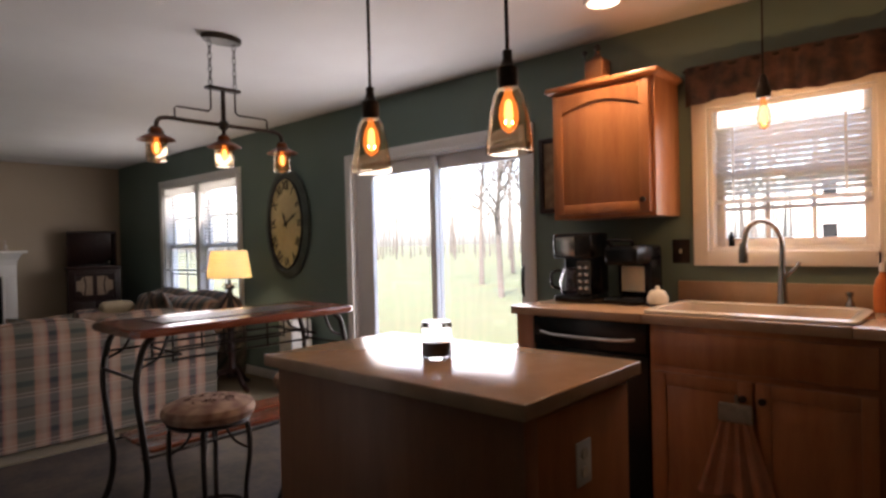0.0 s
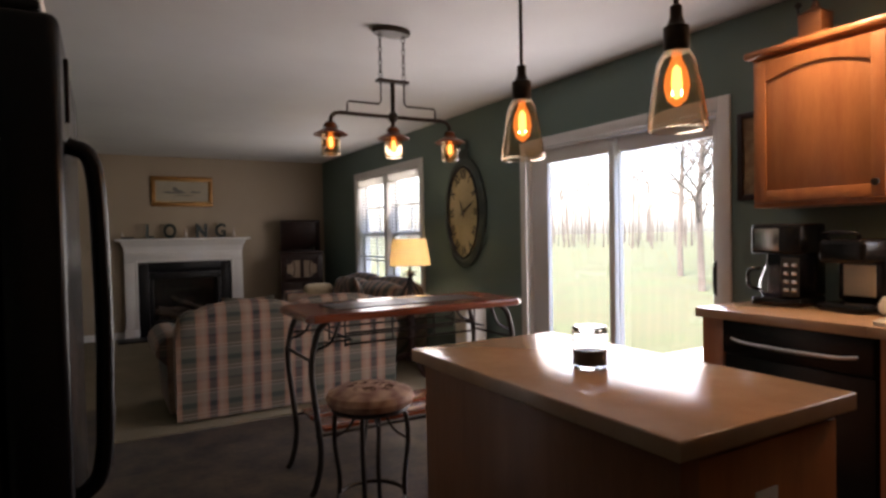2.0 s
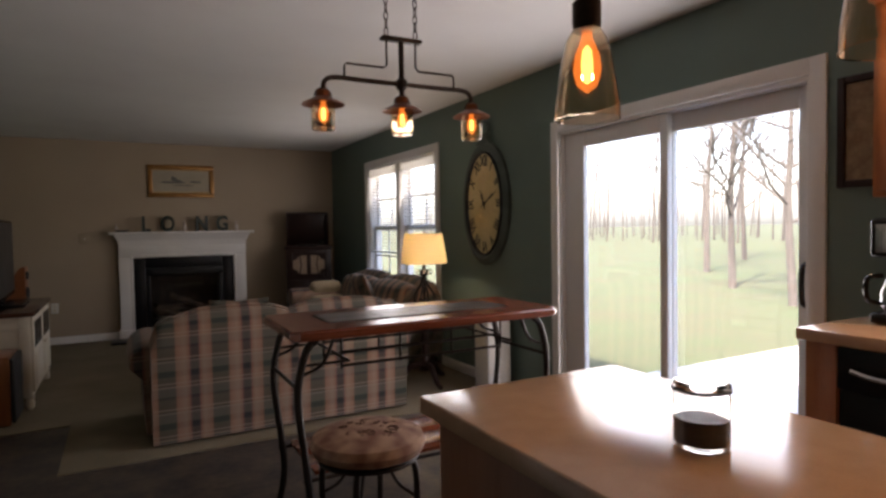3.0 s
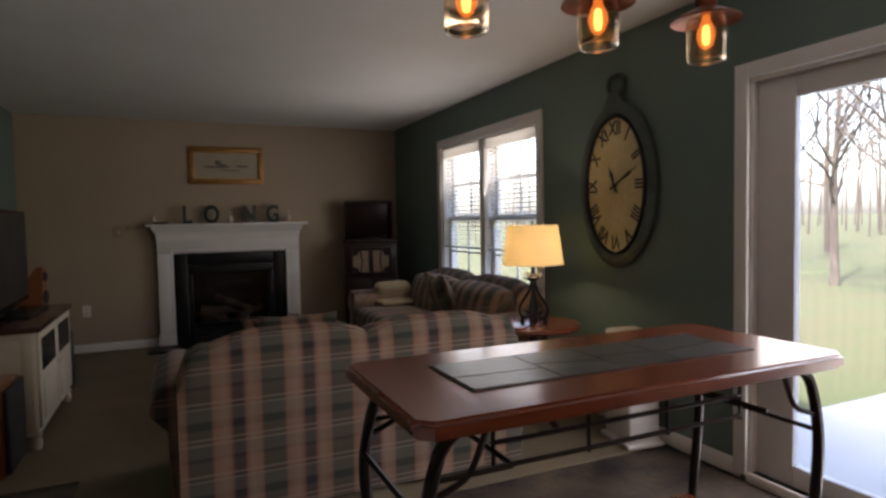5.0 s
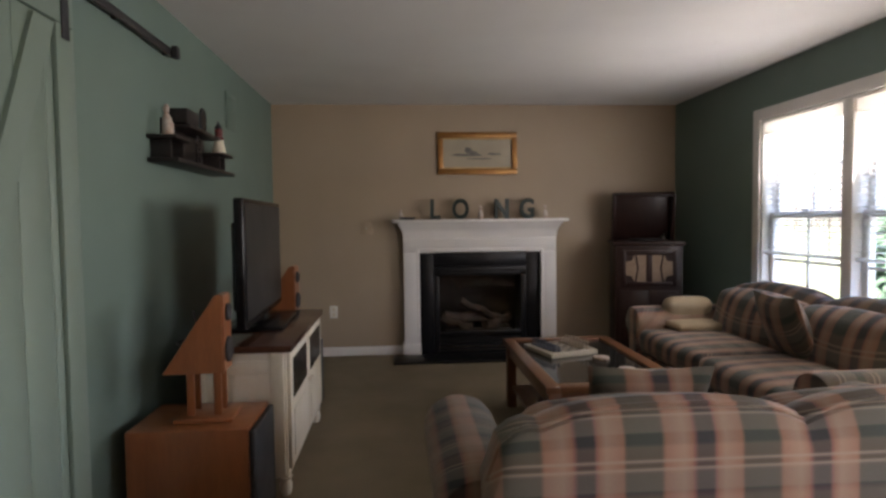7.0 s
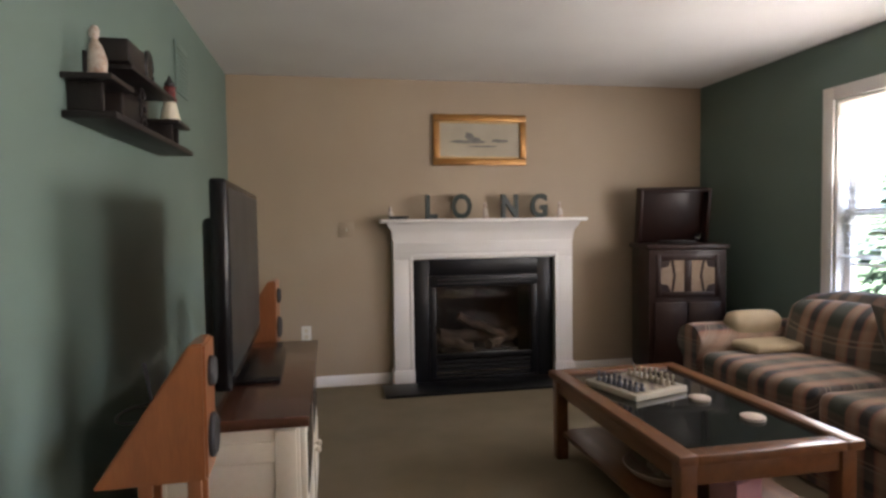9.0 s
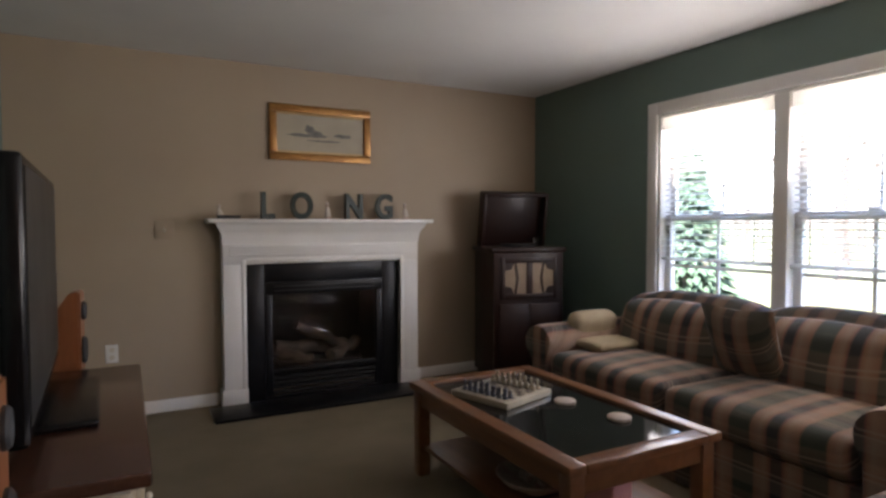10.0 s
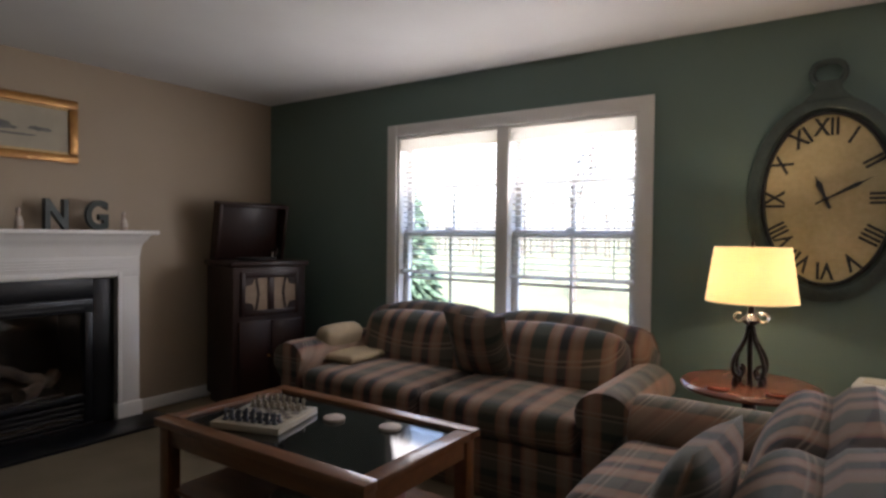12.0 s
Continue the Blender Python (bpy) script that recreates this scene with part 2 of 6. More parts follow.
def thing(name, at, label, category, group="", kind="", rz=0):
    e = new(name)
    e.matrix_basis = pose(*at, 0, 0, rz)
    e.empty_display_size = 0.1
    return tagged(e, label, category, group, kind)


def box(x0, x1, y0, y1, z0, z1, bev=0.0, seg=2, bm=None):
    b = bmesh.new()
    bmesh.ops.create_cube(b, size=1)
    for v in b.verts:
        v.co = Vector(((x0 + x1) / 2 + v.co.x * (x1 - x0), (y0 + y1) / 2 + v.co.y * (y1 - y0), (z0 + z1) / 2 + v.co.z * (z1 - z0)))
    if bev:
        bmesh.ops.bevel(b, geom=b.edges[:], offset=bev, segments=seg, profile=0.5, affect="EDGES")
    return merged(b, bm)


def merged(b, bm):
    if bm is None:
        return b
    me = bpy.data.meshes.new("joined")
    b.to_mesh(me)
    b.free()
    bm.from_mesh(me)
    bpy.data.meshes.remove(me)
    return bm


def moved(bm, m):
    bmesh.ops.transform(bm, matrix=m, verts=bm.verts)
    return bm


def lathe(profile, steps=24, at=(0, 0, 0), bm=None, closed=True):
    """Turns (radius, height) pairs about z."""
    b = bmesh.new()
    rings = []
    for r, z in profile:
        rings.append([b.verts.new((at[0] + r * math.cos(2 * math.pi * i / steps), at[1] + r * math.sin(2 * math.pi * i / steps), at[2] + z)) for i in range(steps)])
    for p, q in zip(rings, rings[1:]):
        for i in range(steps):
            j = (i + 1) % steps
            b.faces.new((p[i], p[j], q[j], q[i]))
    if closed:
        b.faces.new(rings[0][::-1])
        b.faces.new(rings[-1])
    return merged(b, bm)


def tube(points, r, steps=8, bm=None, taper=None, loop=False):
    """A round bar along points."""
    b = bmesh.new()
    pts = [Vector(p) for p in points]
    rings = []
    n = len(pts)
    ref = Vector((0.31, 0.17, 0.93)).normalized()
    for k, p in enumerate(pts):
        if loop:
            d = (pts[(k + 1) % n] - pts[k - 1]).normalized()
        else:
            d = (pts[min(k + 1, n - 1)] - pts[max(k - 1, 0)]).normalized()
        side = d.cross(ref)
        if side.length < 0.05:
            side = d.cross(Vector((1, 0, 0)))
        side.normalize()
        up = side.cross(d)
        rr = r if taper is None else r + (taper - r) * k / max(1, n - 1)
        rings.append([b.verts.new(p + rr * (math.cos(2 * math.pi * i / steps) * side + math.sin(2 * math.pi * i / steps) * up)) for i in range(steps)])
    pairs = list(zip(rings, rings[1:])) + ([(rings[-1], rings[0])] if loop else [])
    for p, q in pairs:
        for i in range(steps):
            j = (i + 1) % steps
            b.faces.new((p[i], p[j], q[j], q[i]))
    if not loop:
        b.faces.new(rings[0][::-1])
        b.faces.new(rings[-1])
    return merged(b, bm)


def arc(c, r, a0, a1, n, plane="xz"):
    out = []
    for i in range(n + 1):
        a = radians(a0 + (a1 - a0) * i / n)
        u, v = r * math.cos(a), r * math.sin(a)
        out.append({"xz": (c[0] + u, c[1], c[2] + v), "yz": (c[0], c[1] + u, c[2] + v), "xy": (c[0] + u, c[1] + v, c[2])}[plane])
    return out


def smooth_line(points, n=8):
    """A Catmull-Rom line through points."""
    p = [Vector(q) for q in points]
    p = [2 * p[0] - p[1]] + p + [2 * p[-1] - p[-2]]
    out = []
    for k in range(1, len(p) - 2):
        for i in range(n):
            t = i / n
            out.append(0.5 * (2 * p[k] + (p[k + 1] - p[k - 1]) * t + (2 * p[k - 1] - 5 * p[k] + 4 * p[k + 1] - p[k + 2]) * t * t + (3 * p[k] - p[k - 1] - 3 * p[k + 1] + p[k + 2]) * t ** 3))
    out.append(p[-2])
    return out


def prism(outline, depth, axis="y", bm=None):
    """A flat outline of (u, v) pairs given a depth; axis y: u is x, v is z."""
    b = bmesh.new()
    turn = {"y": lambda u, v, d: (u, d, v), "x": lambda u, v, d: (d, u, v), "z": lambda u, v, d: (u, v, d)}[axis]
    lo = [b.verts.new(turn(u, v, depth[0])) for u, v in outline]
    hi = [b.verts.new(turn(u, v, depth[1])) for u, v in outline]
    b.faces.new(lo)
    b.faces.new(hi[::-1])
    for i in range(len(lo)):
        j = (i + 1) % len(lo)
        b.faces.new((lo[i], hi[i], hi[j], lo[j]))
    return merged(b, bm)


def cushion(sx, sy, sz, puff=0.25, res=10, edge=0.06):
    """A stuffed block about the origin with rounded edges and swollen faces."""
    b = bmesh.new()
    bmesh.ops.create_cube(b, size=1)
    for v in b.verts:
        v.co = Vector((v.co.x * sx, v.co.y * sy, v.co.z * sz))
    e = min(edge, 0.49 * min(sx, sy, sz))
    bmesh.ops.bevel(b, geom=b.edges[:], offset=e, segments=4, profile=0.5, affect="EDGES")
    bmesh.ops.subdivide_edges(b, edges=[q for q in b.edges if q.calc_length() > 0.12], cuts=5, use_grid_fill=True)
    for v in b.verts:
        x, y, z = v.co.x / sx * 2, v.co.y / sy * 2, v.co.z / sz * 2
        small = min(sx, sy, sz)
        f = lambda q: max(0.0, 1 - q * q)
        v.co += Vector((x * f(y) * f(z), y * f(x) * f(z), z * f(x) * f(y))) * small * puff * 0.5
    return b


def text_mesh(body, size, depth=0.0, bold=0.0):
    c = bpy.data.curves.new("text", "FONT")
    c.body, c.size, c.extrude = body, size, depth
    c.offset = bold
    c.align_x, c.align_y = "CENTER", "CENTER"
    o = new("text", c)
    me = bpy.data.meshes.new_from_object(o.evaluated_get(bpy.context.evaluated_depsgraph_get()))
    b = bmesh.new()
    b.from_mesh(me)
    bpy.data.objects.remove(o)
    bpy.data.curves.remove(c)
    bpy.data.meshes.remove(me)
    return b


def structure(name, bm, material, label, smooth=False):
    return tagged(part(name, bm, material, None, "", smooth), label, name.split("_")[0], "", "structure")


def wall_with_openings(axis, face, back, lo, hi, top, openings):
    """A wall along y (axis x) or x (axis y) between lo and hi, with (a, b, z0, z1) openings through it."""
    bm = bmesh.new()
    f0, f1 = min(face, back), max(face, back)

    def put(a, b, z0, z1):
        if b - a > 1e-4 and z1 - z0 > 1e-4:
            if axis == "x":
                box(f0, f1, a, b, z0, z1, bm=bm)
            else:
                box(a, b, f0, f1, z0, z1, bm=bm)
    at = lo
    for a, b, z0, z1 in sorted(openings):
        put(at, a, 0, top)
        put(a, b, 0, z0)
        put(a, b, z1, top)
        at = b
    put(at, hi, 0, top)
    bmesh.ops.remove_doubles(bm, verts=bm.verts, dist=1e-5)
    return bm


# ---- the shell ----
LW = (-3.235, -1.437, 0.62, 2.048)   # living room window opening: y, y, z, z
SD = (-6.81, -5.09, 0.03, 1.965)    # sliding door opening
KW = (-8.645, -7.935, 1.22, 1.945)        # kitchen window opening
YB = -11.0                            # wall behind the start
structure("wall_east", wall_with_openings("x", W, W + 0.16, YB, 0.15, H, [LW, SD, KW]), M_GREEN, "sage green painted wall with windows and patio door")
structure("wall_west", box(-0.15, 0, YB, 0.15, 0, H), M_GREEN, "sage green painted plaster wall behind the television")
structure("wall_north", wall_with_openings("y", 0, 0.15, 0.0, W, H, [(1.515, 2.445, 0.06, 0.88)]), M_TAN, "tan painted wall with the fireplace opening")
structure("wall_south", box(-0.15, W + 0.16, YB - 0.15, YB, 0, H), M_TAN, "plain painted kitchen wall")
structure("ceiling", box(-0.15, W + 0.16, YB - 0.15, 0.15, H, H + 0.12), M_CEIL, "white textured plaster ceiling")
VE = -4.55
bm = box(0, W, YB, VE, -0.1, 0)
box(0, 0.93, VE, -3.6, -0.1, 0, bm=bm)
structure("floor_kitchen", bm, M_VINYL, "dark slate patterned vinyl floor")
bm = box(0.93, W, VE, 0, -0.1, 0.008)
box(0, 0.93, -3.6, 0, -0.1, 0.008, bm=bm)
structure("floor_carpet", bm, M_CARPET, "beige cut pile carpet, slightly worn")
structure("ground", box(W + 0.16, 400, -300, 300, -0.5, -0.35), M_GRASS, "mown green lawn behind the house")
structure("patio", box(W + 0.17, W + 4.2, -8.2, -4.4, -0.34, -0.06), M_CONC, "pale concrete patio outside the sliding door")

# closet block beyond the refrigerator
structure("wall_closet", box(0.004, 0.80, -6.72, -5.95, 0, H - 0.002), M_TAN, "tan painted closet wall beside the refrigerator")
d = thing("door_closet", (0.80, -6.33, 0), "white painted closet door with a brass knob", "door", kind="structure")
part("door_leaf", box(0.001, 0.03, -0.30, 0.30, 0.01, 2.03, 0.004), M_TRIM, d)
bm = box(0.001, 0.045, -0.37, -0.305, 0, 2.1, 0.006)
box(0.001, 0.045, 0.305, 0.37, 0, 2.1, 0.006, bm=bm)
box(0.001, 0.045, -0.304, 0.304, 2.035, 2.1, 0.006, bm=bm)
part("casing", bm, M_TRIM, d)
part("knob", moved(lathe([(0.025, 0), (0.012, 0.02), (0.012, 0.04), (0.03, 0.055), (0.028, 0.075), (0.005, 0.085)], 16), pose(0.03, -0.24, 0.98, 0, 90, 0)), M_GOLD, d, "brass knob")


def baseboard(name, x0, x1, y0, y1):
    structure(name, box(x0, x1, y0, y1, 0.008, 0.095, 0.005), M_TRIM, "white painted wooden baseboard", True)


baseboard("baseboard_1", 0.016, 1.215, -0.015, -0.001)
baseboard("baseboard_2", 2.715, W - 0.016, -0.015, -0.001)
baseboard("baseboard_3", W - 0.015, W - 0.001, -5.05, -0.001)
baseboard("baseboard_4", 0.001, 0.015, -3.6, -0.001)
baseboard("baseboard_5", W - 0.015, W - 0.001, -7.21, -6.93)


def casing(name, o, label, width=0.085, floor=False):
    """Trim round an opening of the east wall, with reveals."""
    y0, y1, z0, z1 = o
    t = thing(name, (W, (y0 + y1) / 2, z0), label, "window" if not floor else "door", kind="structure")
    h = (y1 - y0) / 2
    top = z1 - z0
    lo = 0 if floor else -width
    part("casing", box(-0.02, -0.001, -h - width, -h, lo, top + width, 0.005), M_TRIM, t)
    part("casing", box(-0.02, -0.001, h, h + width, lo, top + width, 0.005), M_TRIM, t)
    part("casing", box(-0.021, -0.001, -h + 0.001, h - 0.001, top, top + width, 0.005), M_TRIM, t)
    if not floor:
        part("window_sill", box(-0.03, -0.001, -h + 0.001, h - 0.001, -width, 0, 0.006), M_TRIM, t)
    bm = box(0, 0.155, -h + 0.001, -h + 0.02, 0.001, top - 0.001)
    box(0, 0.155, h - 0.02, h - 0.001, 0.001, top - 0.001, bm=bm)
    box(0, 0.155, -h + 0.021, h - 0.021, top - 0.02, top - 0.001, bm=bm)
    box(0, 0.155, -h + 0.021, h - 0.021, 0.001, 0.02, bm=bm)
    part("window_frame", bm, M_TRIM, t, smooth=False)
    return t, h, top


def sash(t, y0, y1, z0, z1, x, cols, rows, s=0.045):
    """One sash: stiles, rails, muntins and its pane."""
    bm = box(x, x + 0.035, y0, y0 + s, z0, z1, 0.004)
    box(x, x + 0.035, y1 - s, y1, z0, z1, 0.004, bm=bm)
    box(x, x + 0.034, y0 + s, y1 - s, z0, z0 + s, 0.004, bm=bm)
    box(x, x + 0.034, y0 + s, y1 - s, z1 - s, z1, 0.004, bm=bm)
    for i in range(1, cols):
        y = y0 + s + (y1 - y0 - 2 * s) * i / cols
        box(x + 0.01, x + 0.024, y - 0.009, y + 0.009, z0 + s, z1 - s, bm=bm)
    for i in range(1, rows):
        z = z0 + s + (z1 - z0 - 2 * s) * i / rows
        box(x + 0.011, x + 0.023, y0 + s, y1 - s, z - 0.009, z + 0.009, bm=bm)
    f = part("sash", bm, M_TRIM, t)
    p = part("pane", box(x + 0.015, x + 0.019, y0 + s, y1 - s, z0 + s, z1 - s), M_PANE, t, smooth=False)
    p.visible_shadow = False
    return f


def blind(name, y, width, ztop, zbot, x, slats, tilt, label, group=""):
    """A venetian blind: headrail, slats one by one, bottom rail, cords."""
    b = thing(name, (x, y, zbot), label, "blind", group)
    hz = ztop - zbot
    part("headrail", box(-0.03, 0.03, -width / 2, width / 2, hz - 0.085, hz, 0.006), M_BLIND, b)
    part("bottom_rail", box(-0.025, 0.025, -width / 2, width / 2, 0, 0.022, 0.006), M_BLIND, b)
    first = None
    for i in range(slats):
        z = 0.04 + (hz - 0.13) * (i + 0.5) / slats
        m = pose(0, 0, z, 0, tilt, 0)
        if first is None:
            bm = prism([(-0.024, -0.001), (-0.012, 0.003), (0.0, 0.0045), (0.012, 0.003), (0.024, -0.001), (0.012, 0.001), (0.0, 0.0025), (-0.012, 0.001)], (-width / 2 + 0.004, width / 2 - 0.004))
            first = part("slat", bm, M_BLIND, b)
            first.matrix_basis = m
        else:
            again(first, m)
    for s in (-0.36, 0.36):
        part("cord", box(-0.0265, -0.0255, s * width - 0.004, s * width + 0.004, 0.02, hz - 0.07), M_BLIND, b, smooth=False)
    return b


# living room window: two double-hung units
t, h, top = casing("window_1", LW, "white double window with half-lowered blinds above the sofa")
part("mullion", box(-0.012, 0.15, -0.045, 0.045, 0.02, top - 0.02, 0.004), M_TRIM, t)
for s in (-1, 1):
    a, b = sorted((s * 0.045, s * (h - 0.02)))
    sash(t, a, b, 0.02, 0.73, 0.06, 2, 2)
    sash(t, a, b, 0.69, top - 0.02, 0.10, 2, 2)
    part("latch", box(0.045, 0.06, (a + b) / 2 - 0.03, (a + b) / 2 + 0.03, 0.73, 0.745, 0.004), M_WHITE, t)
    blind("window_blind", (LW[0] + LW[1]) / 2 + (a + b) / 2, b - a - 0.012, LW[3] - 0.022, 1.035, W + 0.03, 22, 8, "white slatted blind lowered over the upper sash", "living room blinds")

# the sky's light at the openings
for (y0, y1, z0, z1), watts, rise in (((LW[0], LW[1], 1.08, 2.02), WINDOW_LIGHT, 1.1), ((SD[0], SD[1], 0.1, 1.9), DOOR_LIGHT, 0.0), (KW, SINK_LIGHT, 0.0)):
    o = new("lamp_window", bpy.data.lights.new("lamp_window", "AREA"))
    o.data.shape, o.data.size, o.data.size_y, o.data.energy, o.data.color = "RECTANGLE", y1 - y0 - 0.1, z1 - z0 - 0.04, watts, (1.0, 0.985, 0.96)
    o.matrix_basis = look((W + 0.003, (y0 + y1) / 2, (z0 + z1) / 2), (0, (y0 + y1) / 2, (z0 + z1) / 2 + rise))

# kitchen window
t, h, top = casing("window_2", KW, "small white kitchen window with a half-lowered blind above the sink", 0.075)
sash(t, -h + 0.02, h - 0.02, 0.02, 0.40, 0.06, 3, 2, 0.04)
sash(t, -h + 0.02, h - 0.02, 0.37, top - 0.02, 0.10, 3, 2, 0.04)
blind("kitchen_blind", (KW[0] + KW[1]) / 2, 2 * h - 0.05, KW[3] - 0.022, 1.455, W + 0.03, 13, 22, "white wide-slat blind lowered halfway over the kitchen window")

# sliding patio door
t, h, top = casing("door_patio", SD, "white sliding glass patio door, closed", 0.075, True)
part("track", box(-0.02, 0.14, -h, h, -0.028, 0.02, 0.004), M_TRIM, t)
for y0, y1, x in ((-0.045, h - 0.02, 0.03), (-h + 0.02, 0.02, 0.085)):
    s, s1 = (0.055, 0.19) if x < 0.05 else (0.085, 0.055)
    bm = box(x, x + 0.04, y0, y0 + s, 0.02, top - 0.02, 0.005)
    box(x, x + 0.04, y1 - s1, y1, 0.02, top - 0.02, 0.005, bm=bm)
    box(x, x + 0.039, y0 + s, y1 - s1, 0.02, 0.12, 0.005, bm=bm)
    box(x, x + 0.039, y0 + s, y1 - s1, top - 0.12, top - 0.02, 0.005, bm=bm)
    part("door_panel", bm, M_TRIM, t)
    p = part("pane", box(x + 0.018, x + 0.022, y0 + s, y1 - s1, 0.12, top - 0.12), M_PANE, t, smooth=False)
    p.visible_shadow = False
part("door_handle", tube(smooth_line([(0.085, -h + 0.06, 0.9), (0.04, -h + 0.06, 0.93), (0.04, -h + 0.06, 1.07), (0.085, -h + 0.06, 1.1)]), 0.012), M_BRONZE, t)

# ---- fireplace ----
t = thing("fireplace", (1.98, 0, 0.008), "white wooden fireplace surround round a black gas firebox", "fireplace")
bm = box(-0.745, -0.59, -0.11, -0.001, 0, 1.0, 0.004)
box(-0.76, -0.585, -0.125, -0.001, 0, 0.12, 0.006, bm=bm)
part("pilaster", bm, M_TRIM, t)
bm = box(0.59, 0.745, -0.11, -0.001, 0, 1.0, 0.004)
box(0.585, 0.76, -0.125, -0.001, 0, 0.12, 0.006, bm=bm)
part("pilaster", bm, M_TRIM, t)
bm = box(-0.745, 0.745, -0.112, -0.001, 1.0, 1.14, 0.003)
for i in range(4):
    box(-0.70, 0.70, -0.122, -0.112, 1.06 + i * 0.018, 1.07 + i * 0.018, 0.003, bm=bm)
part("frieze", bm, M_TRIM, t)
bm = bmesh.new()
prof = [(0.0, 1.14), (0.115, 1.14), (0.12, 1.2), (0.125, 1.215), (0.135, 1.235), (0.155, 1.26), (0.165, 1.285), (0.17, 1.29), (0.0, 1.29)]
out = []
for y, z in prof:
    e = 0.745 + max(0.0, y - 0.112) * 0.9
    out.append([bm.verts.new((-e, -y - 0.001, z)), bm.verts.new((e, -y - 0.001, z))])
for p, q in zip(out, out[1:] + out[:1]):
    bm.faces.new((p[0], p[1], q[1], q[0]))
bm.faces.new([p[0] for p in out])
bm.faces.new([p[1] for p in out][::-1])
part("crown_moulding", bm, M_TRIM, t)
part("mantel_shelf", box(-0.845, 0.845, -0.20, -0.001, 1.29, 1.318, 0.006), M_TRIM, t)
bm = box(-0.62, -0.59, -0.118, -0.07, 0, 1.03, 0.005)
box(0.59, 0.62, -0.118, -0.07, 0, 1.03, 0.005, bm=bm)
box(-0.59, 0.59, -0.117, -0.07, 1.008, 1.04, 0.005, bm=bm)
part("inner_trim", bm, M_TRIM, t)
M_SLAB = mat("black_slab", (0.005, 0.0055, 0.007), (0.008, 0.0085, 0.01), rough=0.35, scale=9, fine=80, bump=0.03, spec=0.25)
part("black_facing", box(-0.589, -0.455, -0.065, -0.001, 0, 0.99, 0.002), M_SLAB, t)
part("black_facing", box(0.455, 0.589, -0.065, -0.001, 0, 0.99, 0.002), M_SLAB, t)
part("black_facing", box(-0.454, 0.454, -0.065, -0.001, 0.86, 1.007, 0.002), M_SLAB, t)
bm = box(-0.454, 0.454, -0.07, 0.02, 0, 0.86)
bmesh.ops.delete(bm, geom=[f for f in bm.faces if abs(f.normal.y) > 0.9], context="FACES")
box(-0.453, 0.453, -0.07, -0.02, 0.77, 0.858, 0.004, bm=bm)
box(-0.453, 0.453, -0.07, -0.02, 0.0, 0.03, 0.004, bm=bm)
box(-0.453, -0.40, -0.068, -0.02, 0.03, 0.77, 0.004, bm=bm)
box(0.40, 0.453, -0.068, -0.02, 0.03, 0.77, 0.004, bm=bm)
box(-0.40, 0.40, -0.064, -0.02, 0.185, 0.22, 0.004, bm=bm)
part("firebox_frame", bm, M_SLAB, t)
first = None
for z in (0.05, 0.085, 0.12, 0.155):
    if first is None:
        first = part("louvre", moved(box(-0.40, 0.40, -0.012, 0.012, -0.006, 0.006, 0.003), pose(0, -0.045, z, 30)), M_BLACKM, t)
    else:
        again(first, pose(0, 0, z - 0.05))
first = None
for z in (0.79, 0.82):
    part("louvre", box(-0.39, 0.39, -0.078, -0.07, z, z + 0.012, 0.003), M_BLACKM, t)
M_SOOT = mat("sooty_liner", (0.03, 0.025, 0.022), (0.012, 0.011, 0.01), rough=0.9, scale=6, fine=60, bump=0.4)
bm = box(-0.44, 0.44, 0.02, 0.42, 0.06, 0.85)
bmesh.ops.delete(bm, geom=[f for f in bm.faces if f.normal.y < -0.9], context="FACES")
part("liner", bm, M_SOOT, t, smooth=False)
M_LOG = mat("ceramic_log", (0.11, 0.075, 0.05), (0.03, 0.022, 0.018), rough=0.9, scale=9, fine=50, bump=0.8)
for x, y, z, l, r, a, b in ((-0.05, 0.22, 0.31, 0.6, 0.055, 8, 4), (-0.22, 0.12, 0.27, 0.34, 0.045, -25, 12), (0.2, 0.13, 0.29, 0.32, 0.045, 28, -14), (0.02, 0.16, 0.4, 0.42, 0.04, -14, 22)):
    pts = [(-l / 2 + l * i / 7, 0.012 * math.sin(i * 2.1), 0.01 * math.cos(i * 1.7)) for i in range(8)]
    part("log", moved(tube(pts, r, 10), pose(x, y, z, 0, b, a)), M_LOG, t)
part("grate", box(-0.33, 0.33, 0.06, 0.3, 0.2, 0.225, 0.004), M_IRON, t)
p = part("firebox_glass", box(-0.40, 0.40, -0.035, -0.031, 0.22, 0.77), M_PANE, t, smooth=False)
p.visible_shadow = False
part("hearth_slab", box(-0.85, 0.85, -0.45, -0.127, 0, 0.02, 0.003), M_SLAB, t, "black stone hearth slab")

# painting over the mantel
t = thing("framed_painting", (1.97, -0.001, 1.76), "gilt framed landscape painting in faded grey and cream", "painting")
fw, fh = 0.39, 0.205
for n, (x0, x1, z0, z1) in (("frame_rail", (-fw, fw, 0, 0.055)), ("frame_rail", (-fw, fw, 2 * fh - 0.055, 2 * fh)), ("frame_rail", (-fw, -fw + 0.055, 0.056, 2 * fh - 0.056)), ("frame_rail", (fw - 0.055, fw, 0.056, 2 * fh - 0.056))):
    bm = box(x0, x1, -0.03, 0, z0, z1, 0.008)
    part(n, bm, M_GOLD, t)
M_LINER = mat("gilt_liner", (0.5, 0.33, 0.14), rough=0.4, metal=0.3, scale=20)
bm = box(-fw + 0.056, fw - 0.056, -0.02, -0.002, 0.056, 0.07)
box(-fw + 0.056, fw - 0.056, -0.02, -0.002, 2 * fh - 0.07, 2 * fh - 0.056, bm=bm)
part("frame_liner", bm, M_LINER, t)
